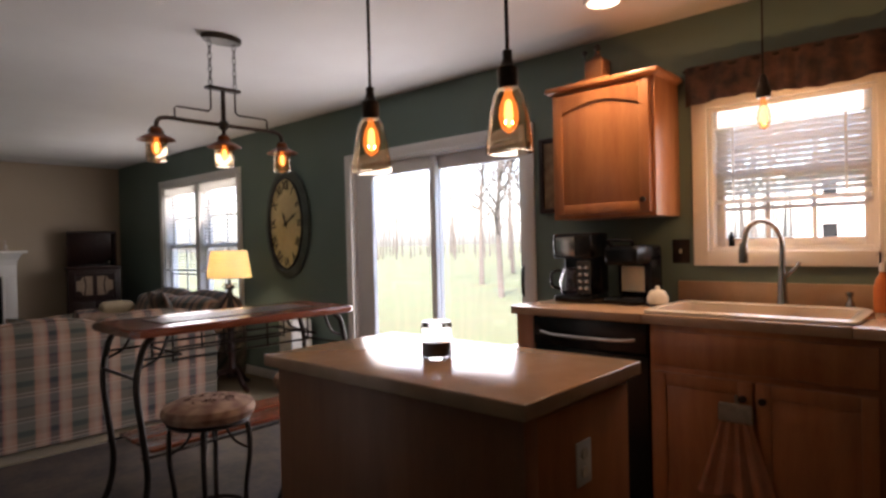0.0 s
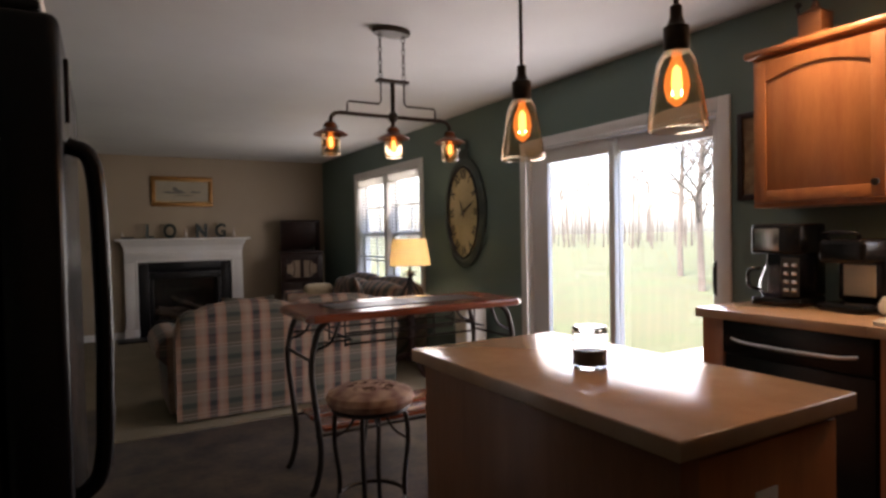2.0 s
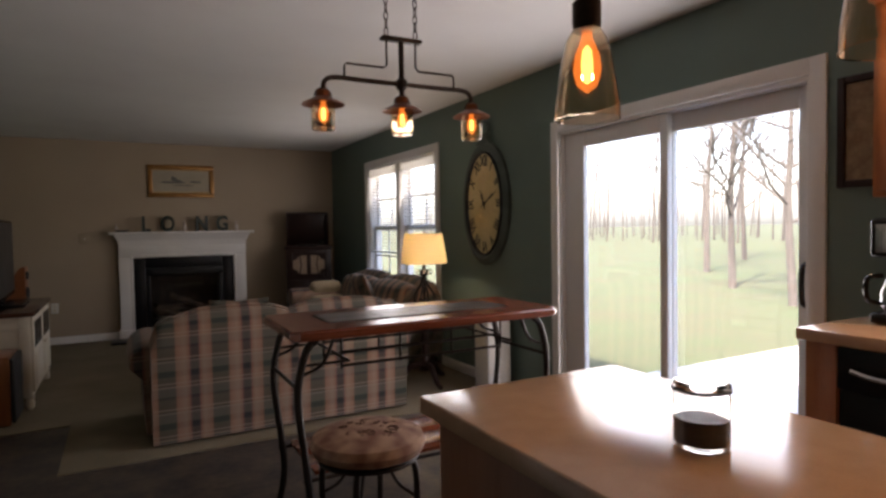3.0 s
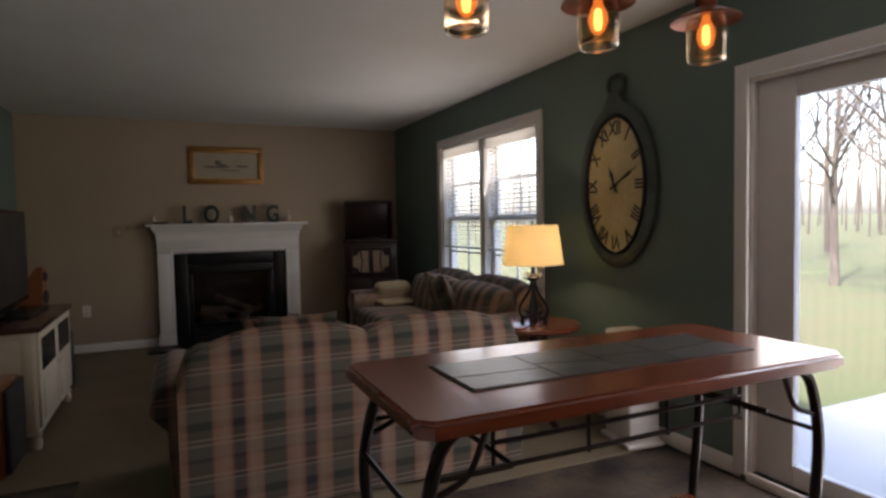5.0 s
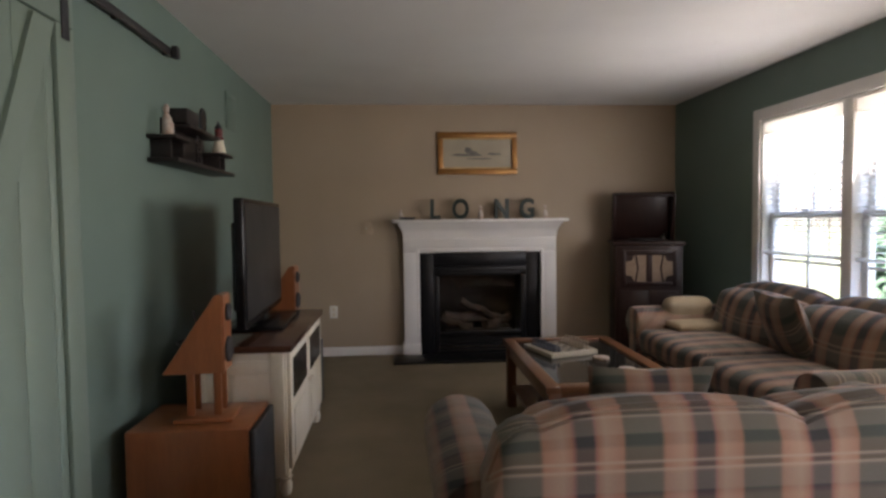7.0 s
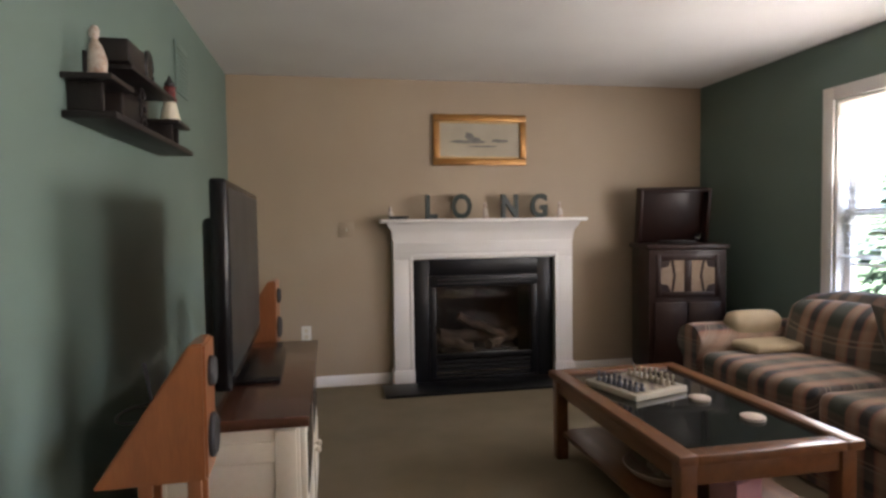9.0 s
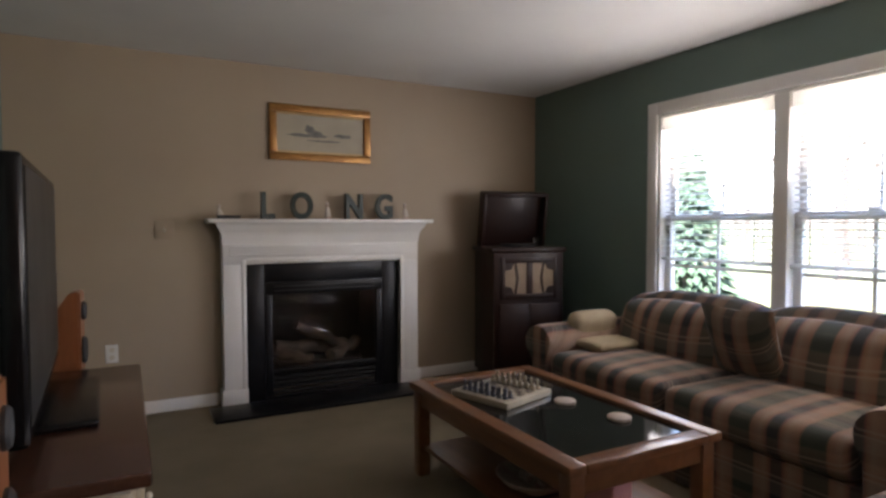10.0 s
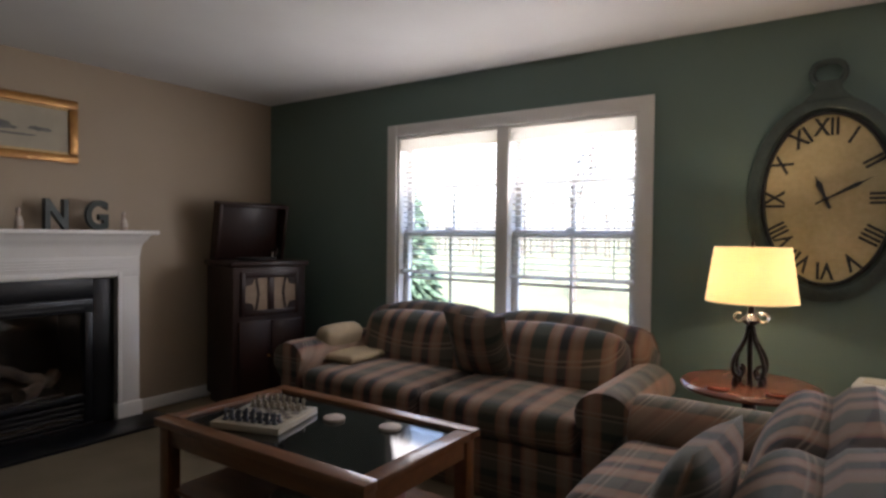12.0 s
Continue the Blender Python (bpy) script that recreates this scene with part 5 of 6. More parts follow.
def edison(t, z0):
    """A long filament bulb whose cap is at z0."""
    part("bulb", lathe([(0.010, z0), (0.012, z0 - 0.02), (0.026, z0 - 0.055), (0.030, z0 - 0.085), (0.022, z0 - 0.118), (0.002, z0 - 0.134)], 14), M_BULB, t, "glowing amber filament bulb")
    part("filament", lathe([(0.002, z0 - 0.035), (0.010, z0 - 0.045), (0.013, z0 - 0.08), (0.009, z0 - 0.11), (0.002, z0 - 0.115)], 12), M_FILAMENT, t, "bright filament cage")


def pendant(at, drop_to, label, glassy=True):
    t = thing("pendant_lamp", at, label, "lamp", "island pendants")
    top = drop_to - at[2]
    part("canopy", lathe([(0.06, top), (0.058, top - 0.015), (0.02, top - 0.03)], 24), M_BRONZE, t)
    part("rod", tube([(0, 0, 0.29), (0, 0, top - 0.02)], 0.006, 8), M_BRONZE, t)
    part("socket", lathe([(0.028, 0.185), (0.03, 0.20), (0.03, 0.245), (0.022, 0.25), (0.014, 0.27), (0.014, 0.295), (0.006, 0.30)], 20), M_BRONZE, t)
    o = part("glass_shade", lathe([(0.069, 0.0), (0.068, 0.03), (0.054, 0.12), (0.044, 0.165), (0.03, 0.188), (0.028, 0.186), (0.042, 0.163), (0.052, 0.119), (0.066, 0.03), (0.067, 0.001)], 32, closed=False), M_GLOWGLASS, t, "clear bell glass shade")
    o.visible_shadow = False
    edison(t, 0.19)
    return t


pendant((2.161, -7.40, 1.545), H, "bronze island pendant with clear bell glass, lit")
pendant((2.195, -7.962, 1.55), H, "bronze island pendant with clear bell glass, lit")
lamp("lamp_pendant", (2.161, -7.40, 1.635), LAMP_PEND, (1.0, 0.50, 0.18), 0.012)
lamp("lamp_pendant", (2.195, -7.962, 1.64), LAMP_PEND, (1.0, 0.50, 0.18), 0.012)
t = thing("sink_pendant", (3.55, -8.30, 1.87), "small bronze pendant with a lit bulb over the sink", "lamp")
part("canopy", lathe([(0.06, H - 1.87), (0.058, H - 1.885), (0.02, H - 1.87)], 24), M_BRONZE, t)
part("cord", tube([(0, 0, 0.10), (0, 0, H - 1.88)], 0.004, 6), M_BRONZE, t)
part("socket", lathe([(0.028, 0.0), (0.03, 0.03), (0.02, 0.05), (0.014, 0.09), (0.005, 0.10)], 18), M_BRONZE, t)
edison(t, 0.0)
lamp("lamp_sink", (3.55, -8.30, 1.71), LAMP_PEND * 0.5, (1.0, 0.55, 0.22), 0.012)

t = thing("chandelier", (2.399, -5.93, 1.74), "bronze three-light island chandelier on chains, lit", "chandelier")
top = H - 1.74
part("canopy", moved(lathe([(0.085, -0.03), (0.09, -0.02), (0.09, -0.003)], 32), pose(0, 0, top) @ Matrix.Diagonal((1.25, 0.75, 1, 1))), M_BRONZE, t)
first = None
for sx in (-1, 1):
    for i in range(7):
        m = pose(sx * 0.07, 0, 0.445 + 0.034 * i, 0, 0, 90 * (i % 2))
        if first is None:
            first = part("chain_link", tube([(0.009 * math.cos(a) * 1.0, 0, 0.021 * math.sin(a)) for a in [2 * math.pi * q / 12 for q in range(12)]], 0.0028, 5, loop=True), M_BRONZE, t)
            first.matrix_basis = m
        else:
            again(first, m)
part("cross_plate", box(-0.095, 0.095, -0.025, 0.025, 0.405, 0.422, 0.006), M_BRONZE, t)
part("stem", tube([(0, 0, 0.20), (0, 0, 0.41)], 0.012, 10), M_BRONZE, t)
part("hub", lathe([(0.012, 0.19), (0.026, 0.205), (0.026, 0.235), (0.012, 0.25)], 16), M_BRONZE, t)
for sx in (-1, 1):
    part("arm", tube(smooth_line([(0, 0, 0.22), (sx * 0.20, 0, 0.22), (sx * 0.31, 0, 0.22), (sx * 0.352, 0, 0.20), (sx * 0.36, 0, 0.15)]), 0.011, 8), M_BRONZE, t)
    part("rod", tube([(sx * 0.07, 0, 0.41), (sx * 0.07, 0, 0.30), (sx * 0.085, 0, 0.285), (sx * 0.255, 0, 0.285), (sx * 0.265, 0, 0.275), (sx * 0.265, 0, 0.225)], 0.005, 6), M_BRONZE, t)
part("drop_rod", tube([(0, 0, 0.15), (0, 0, 0.2)], 0.011, 8), M_BRONZE, t)
for sx in (-0.36, 0, 0.36):
    m = pose(sx, 0, 0)
    g = part("shade_cap", moved(lathe([(0.014, 0.165), (0.028, 0.16), (0.03, 0.135), (0.05, 0.125), (0.088, 0.105), (0.09, 0.10), (0.05, 0.115), (0.02, 0.12)], 28), m), M_COPPER, t, "flared copper cap")
    part("wire_hoop", moved(tube(arc((0, 0, 0.135), 0.036, 0, 180, 12), 0.0035, 6), m), M_BRONZE, g)
    o = part("glass_jar", moved(lathe([(0.046, 0.108), (0.050, 0.09), (0.050, 0.0), (0.045, -0.006), (0.044, -0.004), (0.0485, 0.002), (0.0485, 0.088), (0.0445, 0.107)], 24, closed=False), m), M_GLOWGLASS, t, "clear glass jar shade")
    o.visible_shadow = False
    part("bulb", moved(lathe([(0.010, 0.115), (0.012, 0.1), (0.022, 0.075), (0.024, 0.055), (0.016, 0.03), (0.002, 0.018)], 14), m), M_BULB, t, "glowing amber filament bulb")
    part("filament", moved(lathe([(0.002, 0.09), (0.009, 0.083), (0.011, 0.055), (0.008, 0.034), (0.002, 0.03)], 12), m), M_FILAMENT, t, "bright filament cage")
    lamp("lamp_chandelier", (2.399 + sx, -5.93, 1.74 + 0.06), LAMP_CHAN, (1.0, 0.48, 0.17), 0.01)
t = thing("recessed_light", (3.46, -7.63, H), "white recessed ceiling light, lit", "lamp")
part("trim_ring", lathe([(0.075, -0.001), (0.095, -0.001), (0.092, -0.008), (0.078, -0.010)], 32, closed=False), M_WHITE, t)
part("lens", lathe([(0.001, -0.003), (0.076, -0.003), (0.076, -0.006), (0.001, -0.006)], 32, closed=False), M_CAN, t)
sp = new("lamp_recessed", bpy.data.lights.new("lamp_recessed", "SPOT"))
sp.data.energy, sp.data.color, sp.data.spot_size, sp.data.spot_blend, sp.data.shadow_soft_size = LAMP_CAN, (1.0, 0.72, 0.42), radians(120), 0.7, 0.07
sp.matrix_basis = pose(3.46, -7.63, H - 0.02)

# ---- kitchen ----
FX = 3.36   # front of the base cabinets
t = thing("island", (2.21, -7.655, 0.0), "kitchen island with tan laminate top and oak sides", "island")
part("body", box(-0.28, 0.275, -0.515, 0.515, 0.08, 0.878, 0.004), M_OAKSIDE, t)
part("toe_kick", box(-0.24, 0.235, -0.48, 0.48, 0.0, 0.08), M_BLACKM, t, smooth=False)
part("end_panel", box(-0.27, 0.265, -0.521, -0.516, 0.10, 0.86, 0.002), M_OAK, t)
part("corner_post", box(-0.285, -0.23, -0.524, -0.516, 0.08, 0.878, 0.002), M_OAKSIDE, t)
part("worktop", box(-0.315, 0.305, -0.548, 0.548, 0.88, 0.922, 0.005, 3), M_LAM, t, "tan laminate worktop")
plate("island_outlet", 2.195, -8.177, 0.70, 0, "white socket plate on the island end panel")
M_CANDLE = mat("brown_wax", (0.10, 0.06, 0.03), (0.07, 0.04, 0.02), rough=0.5, scale=9)
t = thing("candle_jar", (2.19, -7.66, 0.924), "glass candle jar with a metal lid, half full", "candle")
part("glass", lathe([(0.046, 0.0), (0.049, 0.004), (0.049, 0.10), (0.047, 0.10), (0.047, 0.008), (0.001, 0.006)], 28, closed=False), M_GLASS, t)
part("wax", lathe([(0.045, 0.009), (0.046, 0.012), (0.046, 0.052), (0.001, 0.053)], 24), M_CANDLE, t)
part("lid", lathe([(0.049, 0.106), (0.05, 0.112), (0.044, 0.118), (0.001, 0.119)], 28), M_GLASS, t, "flat glass lid")
part("seal", lathe([(0.046, 0.1005), (0.051, 0.101), (0.051, 0.1055), (0.046, 0.1055)], 28, closed=False), M_BLACKM, t, "dark lid seal")


def raised_door(t, y0, y1, z0, z1, x, arch=False, knob=None):
    """A framed cabinet door on the plane x, facing -x."""
    d = part("cabinet_door", box(x - 0.018, x - 0.001, y0, y1, z0, z1, 0.004), M_OAK, t)
    s = 0.055
    bm = box(x - 0.026, x - 0.0185, y0 + 0.002, y0 + s, z0 + 0.002, z1 - 0.002, 0.003)
    box(x - 0.026, x - 0.0185, y1 - s, y1 - 0.002, z0 + 0.002, z1 - 0.002, 0.003, bm=bm)
    box(x - 0.026, x - 0.0185, y0 + s, y1 - s, z0 + 0.002, z0 + s, 0.003, bm=bm)
    if arch:
        n = 14
        pts = [(y0 + s, z1 - 0.002), (y1 - s, z1 - 0.002)] + [(y1 - s + (y0 + 2 * s - y1) * i / n, z1 - 0.10 + 0.045 * math.sin(math.pi * i / n)) for i in range(n + 1)]
        prism(pts, (x - 0.026, x - 0.0185), "x", bm=bm)
    else:
        box(x - 0.026, x - 0.0185, y0 + s, y1 - s, z1 - s, z1 - 0.002, 0.003, bm=bm)
    part("door_frame", bm, M_OAK, d)
    if knob:
        part("knob", moved(lathe([(0.006, 0), (0.006, 0.012), (0.015, 0.018), (0.014, 0.026), (0.003, 0.03)], 14), pose(x - 0.026, *knob, 0, -90)), M_BRONZE, d, "dark bronze knob")
    return d


def upper_cabinet(y0, y1, label, knob_y):
    t = thing("upper_cabinet", (W, (y0 + y1) / 2, 1.405), label, "cabinet", "upper cabinets")
    h2 = (y1 - y0) / 2
    part("body", box(-0.31, -0.001, -h2, h2, 0, 0.69, 0.003), M_OAK, t)
    part("crown", box(-0.345, -0.001, -h2 - 0.03, h2 + 0.03, 0.691, 0.725, 0.012, 3), M_OAK, t)
    raised_door(t, -h2 + 0.02, h2 - 0.02, 0.02, 0.67, -0.31, True, (knob_y, 0.08))
    return t


upper_cabinet(-7.79, -7.21, "honey oak wall cabinet with an arched door panel", -0.24)
upper_cabinet(-9.42, -8.78, "honey oak wall cabinet beside the kitchen window", 0.25)
t = thing("lantern_ornament", (3.72, -7.46, 2.132), "small golden wooden house ornament on the cabinet", "ornament")
part("body", box(-0.05, 0.05, -0.05, 0.05, 0.012, 0.11, 0.006), M_PINE, t)
part("plinth", box(-0.07, 0.07, -0.09, 0.09, 0, 0.012, 0.003), M_PINE, t)
part("roof", moved(lathe([(0.075, 0.11), (0.02, 0.135), (0.015, 0.15), (0.01, 0.165)], 4), pose(0, 0, 0, 0, 0, 45)), M_PINE, t)
part("bird", lathe([(0.004, 0.165), (0.018, 0.175), (0.02, 0.185), (0.008, 0.2), (0.002, 0.205)], 12), M_BLACKM, t)
part("spindle", tube([(0, 0.07, 0.012), (0, 0.075, 0.16)], 0.004, 6), M_BLACKM, t)
part("spindle_ball", moved(lathe([(0.003, -0.015), (0.014, -0.006), (0.014, 0.006), (0.003, 0.015)], 12), pose(0, 0.075, 0.17)), M_BLACKM, t)

t = thing("dishwasher", (FX, -7.560, 0.0), "black built-in dishwasher under the counter", "dishwasher")
part("door", box(0.0, 0.58, -0.298, 0.298, 0.10, 0.765, 0.008), M_BLACK, t)
part("control_panel", box(-0.015, 0.58, -0.298, 0.298, 0.768, 0.913, 0.008), M_BLACK, t)
part("handle", tube(smooth_line([(-0.018, -0.25, 0.835), (-0.028, -0.15, 0.825), (-0.028, 0.15, 0.825), (-0.018, 0.25, 0.835)]), 0.009, 8), M_CHROME, t, "thin metal grip line")
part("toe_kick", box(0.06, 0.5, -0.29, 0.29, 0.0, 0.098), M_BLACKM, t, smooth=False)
t = thing("end_panel", (FX, -7.185, 0.0), "oak end panel closing the counter run", "panel")
part("board", box(-0.005, W - FX - 0.001, -0.072, 0.03, 0.0, 0.913, 0.003), M_OAK, t)


def base_cabinet(y0, y1, label, doors, drawer):
    t = thing("base_cabinet", (FX, (y0 + y1) / 2, 0.0), label, "cabinet", "base cabinets")
    h2 = (y1 - y0) / 2
    part("body", box(0.0, W - FX - 0.001, -h2, h2, 0.10, 0.913, 0.003), M_OAK, t)
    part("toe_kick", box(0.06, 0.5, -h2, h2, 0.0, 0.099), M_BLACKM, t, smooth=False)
    if drawer:
        part("drawer_front", box(-0.019, -0.001, -h2 + 0.02, h2 - 0.02, 0.735, 0.89, 0.007), M_OAK, t)
    wd = (2 * h2 - 0.03) / doors
    for k in range(doors):
        a = -h2 + 0.015 + k * wd
        ky = (a + wd - 0.035) if k == 0 else (a + 0.035)
        raised_door(t, a + 0.006, a + wd - 0.006, 0.13, 0.71 if drawer else 0.89, 0, False, (ky, 0.645 if drawer else 0.80))
    return t


base_cabinet(-8.725, -7.87, "honey oak sink cabinet with two panelled doors", 2, True)
base_cabinet(-9.325, -8.73, "honey oak base cabinet with one panelled door", 1, False)
base_cabinet(-10.125, -9.33, "honey oak base cabinet with two panelled doors", 2, True)
t = thing("worktop", (FX - 0.03, -8.725, 0.915), "tan laminate kitchen worktop with backsplash strip", "worktop")
SK = (-8.625, -7.845)
part("counter_slab", box(0, 0.14, SK[0] + 8.725, SK[1] + 8.725, 0, 0.042, 0.004), M_LAM, t)
part("counter_slab", box(0, W - FX + 0.029, SK[1] + 8.727, 1.59, 0, 0.042, 0.004), M_LAM, t)
part("counter_slab", box(0, W - FX + 0.029, -1.5, SK[0] + 8.723, 0, 0.042, 0.004), M_LAM, t)
part("counter_slab", box(0.56, W - FX + 0.029, SK[0] + 8.725, SK[1] + 8.725, 0, 0.042, 0.003), M_LAM, t)
part("backsplash", box(W - FX + 0.010, W - FX + 0.029, -1.5, 0.95, 0.0425, 0.15, 0.004), M_LAMEDGE, t)
t = thing("kitchen_sink", (3.60, -8.235, 0.958), "white enamel drop-in sink with a raised rim", "sink")
bm = bmesh.new()


def rounded(hx_, hy_, r_, z, b):
    out = []
    for cx, cy, a0 in ((hx_ - r_, hy_ - r_, 0), (-hx_ + r_, hy_ - r_, 90), (-hx_ + r_, -hy_ + r_, 180), (hx_ - r_, -hy_ + r_, 270)):
        for q in range(6):
            a = radians(a0 + 18 * q)
            out.append(b.verts.new((cx + r_ * math.cos(a), cy + r_ * math.sin(a), z)))
    return out


rr = [rounded(0.24, 0.405, 0.05, -0.002, bm), rounded(0.242, 0.407, 0.05, 0.012, bm), rounded(0.225, 0.39, 0.05, 0.02, bm), rounded(0.195, 0.365, 0.05, 0.014, bm), rounded(0.18, 0.35, 0.06, -0.16, bm), rounded(0.12, 0.28, 0.06, -0.18, bm)]
for p, q in zip(rr, rr[1:]):
    for i in range(24):
        j = (i + 1) % 24
        bm.faces.new((p[i], p[j], q[j], q[i]))
bm.faces.new(rr[-1])
part("basin", bm, M_PORC, t)
t = thing("faucet", (3.875, -8.285, 0.959), "brushed nickel gooseneck faucet behind the sink", "faucet")
part("body", lathe([(0.03, 0), (0.028, 0.01), (0.022, 0.03), (0.02, 0.12), (0.016, 0.16), (0.013, 0.2)], 18), M_CHROME, t)
part("spout", tube(smooth_line([(0, 0, 0.18), (0, 0, 0.3), (-0.03, 0.02, 0.37), (-0.09, 0.06, 0.40), (-0.15, 0.1, 0.37), (-0.17, 0.115, 0.29)]), 0.013, 10), M_CHROME, t)
part("spray_head", moved(lathe([(0.019, 0), (0.02, 0.04), (0.015, 0.09)], 14), pose(-0.172, 0.117, 0.21)), M_CHROME, t)
part("lever", tube([(0, -0.015, 0.14), (0.01, -0.06, 0.19), (0.01, -0.07, 0.21)], 0.008, 8), M_CHROME, t)
t = thing("soap_pump", (3.88, -8.545, 0.959), "brushed nickel soap pump beside the faucet", "dispenser")
part("pump", lathe([(0.02, 0), (0.018, 0.03), (0.01, 0.04), (0.01, 0.06), (0.016, 0.065), (0.014, 0.08)], 14), M_CHROME, t)
M_SOAP = mat("amber_soap", (0.5, 0.16, 0.05), (0.42, 0.12, 0.04), rough=0.2, scale=9)
t = thing("soap_bottle", (3.85, -8.665, 0.959), "amber dish soap bottle on the counter", "bottle")
part("bottle", moved(lathe([(0.03, 0), (0.034, 0.01), (0.034, 0.1), (0.026, 0.14), (0.012, 0.16), (0.012, 0.17)], 18), Matrix.Diagonal((0.7, 1, 1, 1))), M_SOAP, t)
part("cap", lathe([(0.013, 0.171), (0.013, 0.2), (0.006, 0.21)], 14), M_WHITE, t)
t = thing("small_bottle", (W + 0.055, -8.025, 1.2415), "tiny dark bottle on the kitchen window ledge", "bottle")
part("bottle", lathe([(0.015, 0), (0.015, 0.05), (0.006, 0.06), (0.006, 0.075)], 12), M_BLACK, t)

# coffee makers
t = thing("coffee_maker", (3.72, -7.335, 0.959), "black drip coffee maker with glass carafe", "coffee maker", rz=5)
part("base", box(-0.12, 0.12, -0.11, 0.11, 0, 0.04, 0.012, 3), M_BLACK, t)
part("tower", box(0.02, 0.12, -0.11, 0.11, 0.041, 0.36, 0.012, 3), M_BLACK, t)
part("brew_head", box(-0.12, 0.12, -0.11, 0.11, 0.235, 0.37, 0.014, 3), M_BLACK, t)
part("steel_panel", box(-0.126, -0.1205, -0.02, 0.09, 0.25, 0.35, 0.003), M_CHROME, t, "brushed steel panel")
part("carafe", moved(lathe([(0.055, 0), (0.068, 0.02), (0.07, 0.07), (0.05, 0.12), (0.045, 0.14), (0.043, 0.14), (0.048, 0.118), (0.067, 0.07), (0.065, 0.022), (0.001, 0.006)], 24, closed=False), pose(-0.05, 0.03, 0.042)), M_GLASS, t, "glass carafe")
part("carafe_handle", tube(smooth_line([(-0.09, 0.08, 0.17), (-0.13, 0.11, 0.16), (-0.13, 0.11, 0.09), (-0.09, 0.085, 0.07)]), 0.009, 8), M_BLACK, t)
part("control_panel", box(-0.126, -0.1205, -0.105, -0.03, 0.05, 0.22, 0.003), M_BLACKM, t)
for i in range(4):
    for j in range(2):
        part("button", box(-0.129, -0.1265, -0.098 + j * 0.034, -0.072 + j * 0.034, 0.07 + i * 0.036, 0.088 + i * 0.036, 0.002), M_CHROME, t)
t = thing("pod_coffee_maker", (3.74, -7.625, 0.959), "black single-serve coffee maker with a pale front panel", "coffee maker", rz=-6)
part("base", box(-0.14, 0.13, -0.095, 0.095, 0, 0.035, 0.012, 3), M_BLACK, t)
part("tower", box(0.0, 0.13, -0.095, 0.095, 0.036, 0.26, 0.015, 3), M_BLACK, t)
part("brew_head", box(-0.13, 0.13, -0.095, 0.095, 0.20, 0.30, 0.02, 3), M_BLACK, t)
part("front_panel", box(-0.006, -0.0005, -0.065, 0.065, 0.06, 0.19, 0.003), M_CREAM, t, "pale plastic panel")
part("lid_handle", tube(smooth_line([(-0.1, -0.06, 0.30), (-0.13, -0.06, 0.325), (-0.13, 0.06, 0.325), (-0.1, 0.06, 0.30)]), 0.008, 8), M_BLACK, t)
t = thing("sugar_bowl", (3.66, -7.785, 0.959), "small cream ceramic lidded pot by the sink", "pot")
part("pot", lathe([(0.035, 0), (0.05, 0.015), (0.052, 0.045), (0.042, 0.06)], 20), M_PORC, t)
part("lid", lathe([(0.045, 0.061), (0.035, 0.075), (0.01, 0.083), (0.012, 0.095), (0.003, 0.1)], 20), M_PORC, t)

# valance and towel
t = thing("valance", (W - 0.07, -8.290, 1.965), "gathered tapestry valance over the kitchen window", "curtain")
b = bmesh.new()
n = 90
rows = []
for k in range(8):
    z = 0.19 * k / 7
    row = []
    for i in range(n + 1):
        y = -0.44 + 0.88 * i / n
        amp = 0.014 * (1 - 0.55 * k / 7)
        dz = 0.012 * math.sin(y * 9) if k == 0 else 0
        row.append(b.verts.new((amp * math.sin(y * 62 + 1.5 * math.sin(y * 11)), y, z + dz)))
    rows.append(row)
for p, q in zip(rows, rows[1:]):
    for i in range(n):
        b.faces.new((p[i], p[i + 1], q[i + 1], q[i]))
bmesh.ops.solidify(b, geom=b.faces[:], thickness=0.004)
part("cloth", b, M_FABRIC, t)
part("rod", tube([(0.01, -0.45, 0.175), (0.01, 0.45, 0.175)], 0.008, 8), M_BRONZE, t)
t = thing("hand_towel", (FX - 0.045, -8.235, 0.24), "orange hanging kitchen towel with a grey crocheted top", "towel")
b = bmesh.new()
rows = []
for k in range(10):
    z = 0.31 * k / 9
    wdt = 0.155 - 0.095 * (k / 9) ** 0.9
    rows.append([b.verts.new((0.014 * math.sin(i * 0.95 + 0.3) * (1 - 0.5 * k / 9), wdt * (2 * i / 26 - 1), z + (0.012 * math.sin(i * 0.5) if k == 0 else 0))) for i in range(27)])
for p, q in zip(rows, rows[1:]):
    for i in range(26):
        b.faces.new((p[i], p[i + 1], q[i + 1], q[i]))
bmesh.ops.solidify(b, geom=b.faces[:], thickness=0.006)
part("cloth", b, M_TOWEL, t)
M_CROCHET = mat("grey_crochet", (0.30, 0.26, 0.2), (0.2, 0.17, 0.13), rough=0.95, scale=30, fine=200, bump=0.9)
part("crochet_top", moved(cushion(0.02, 0.13, 0.075, 0.4, edge=0.008), pose(0, 0, 0.345)), M_CROCHET, t, "grey crocheted top")
part("loop", tube(smooth_line([(0.0, -0.01, 0.375), (0.012, 0, 0.40), (0.018, 0.0, 0.415)]), 0.008, 6), M_CROCHET, t)
t = thing("framed_picture", (W - 0.001, -7.03, 1.46), "narrow dark framed picture between door and cabinet", "picture", rz=-90)
bm = box(-0.10, -0.07, -0.025, 0, 0, 0.46, 0.005)
box(0.07, 0.10, -0.025, 0, 0, 0.46, 0.005, bm=bm)
box(-0.07, 0.07, -0.025, 0, 0, 0.03, 0.005, bm=bm)
box(-0.07, 0.07, -0.025, 0, 0.43, 0.46, 0.005, bm=bm)
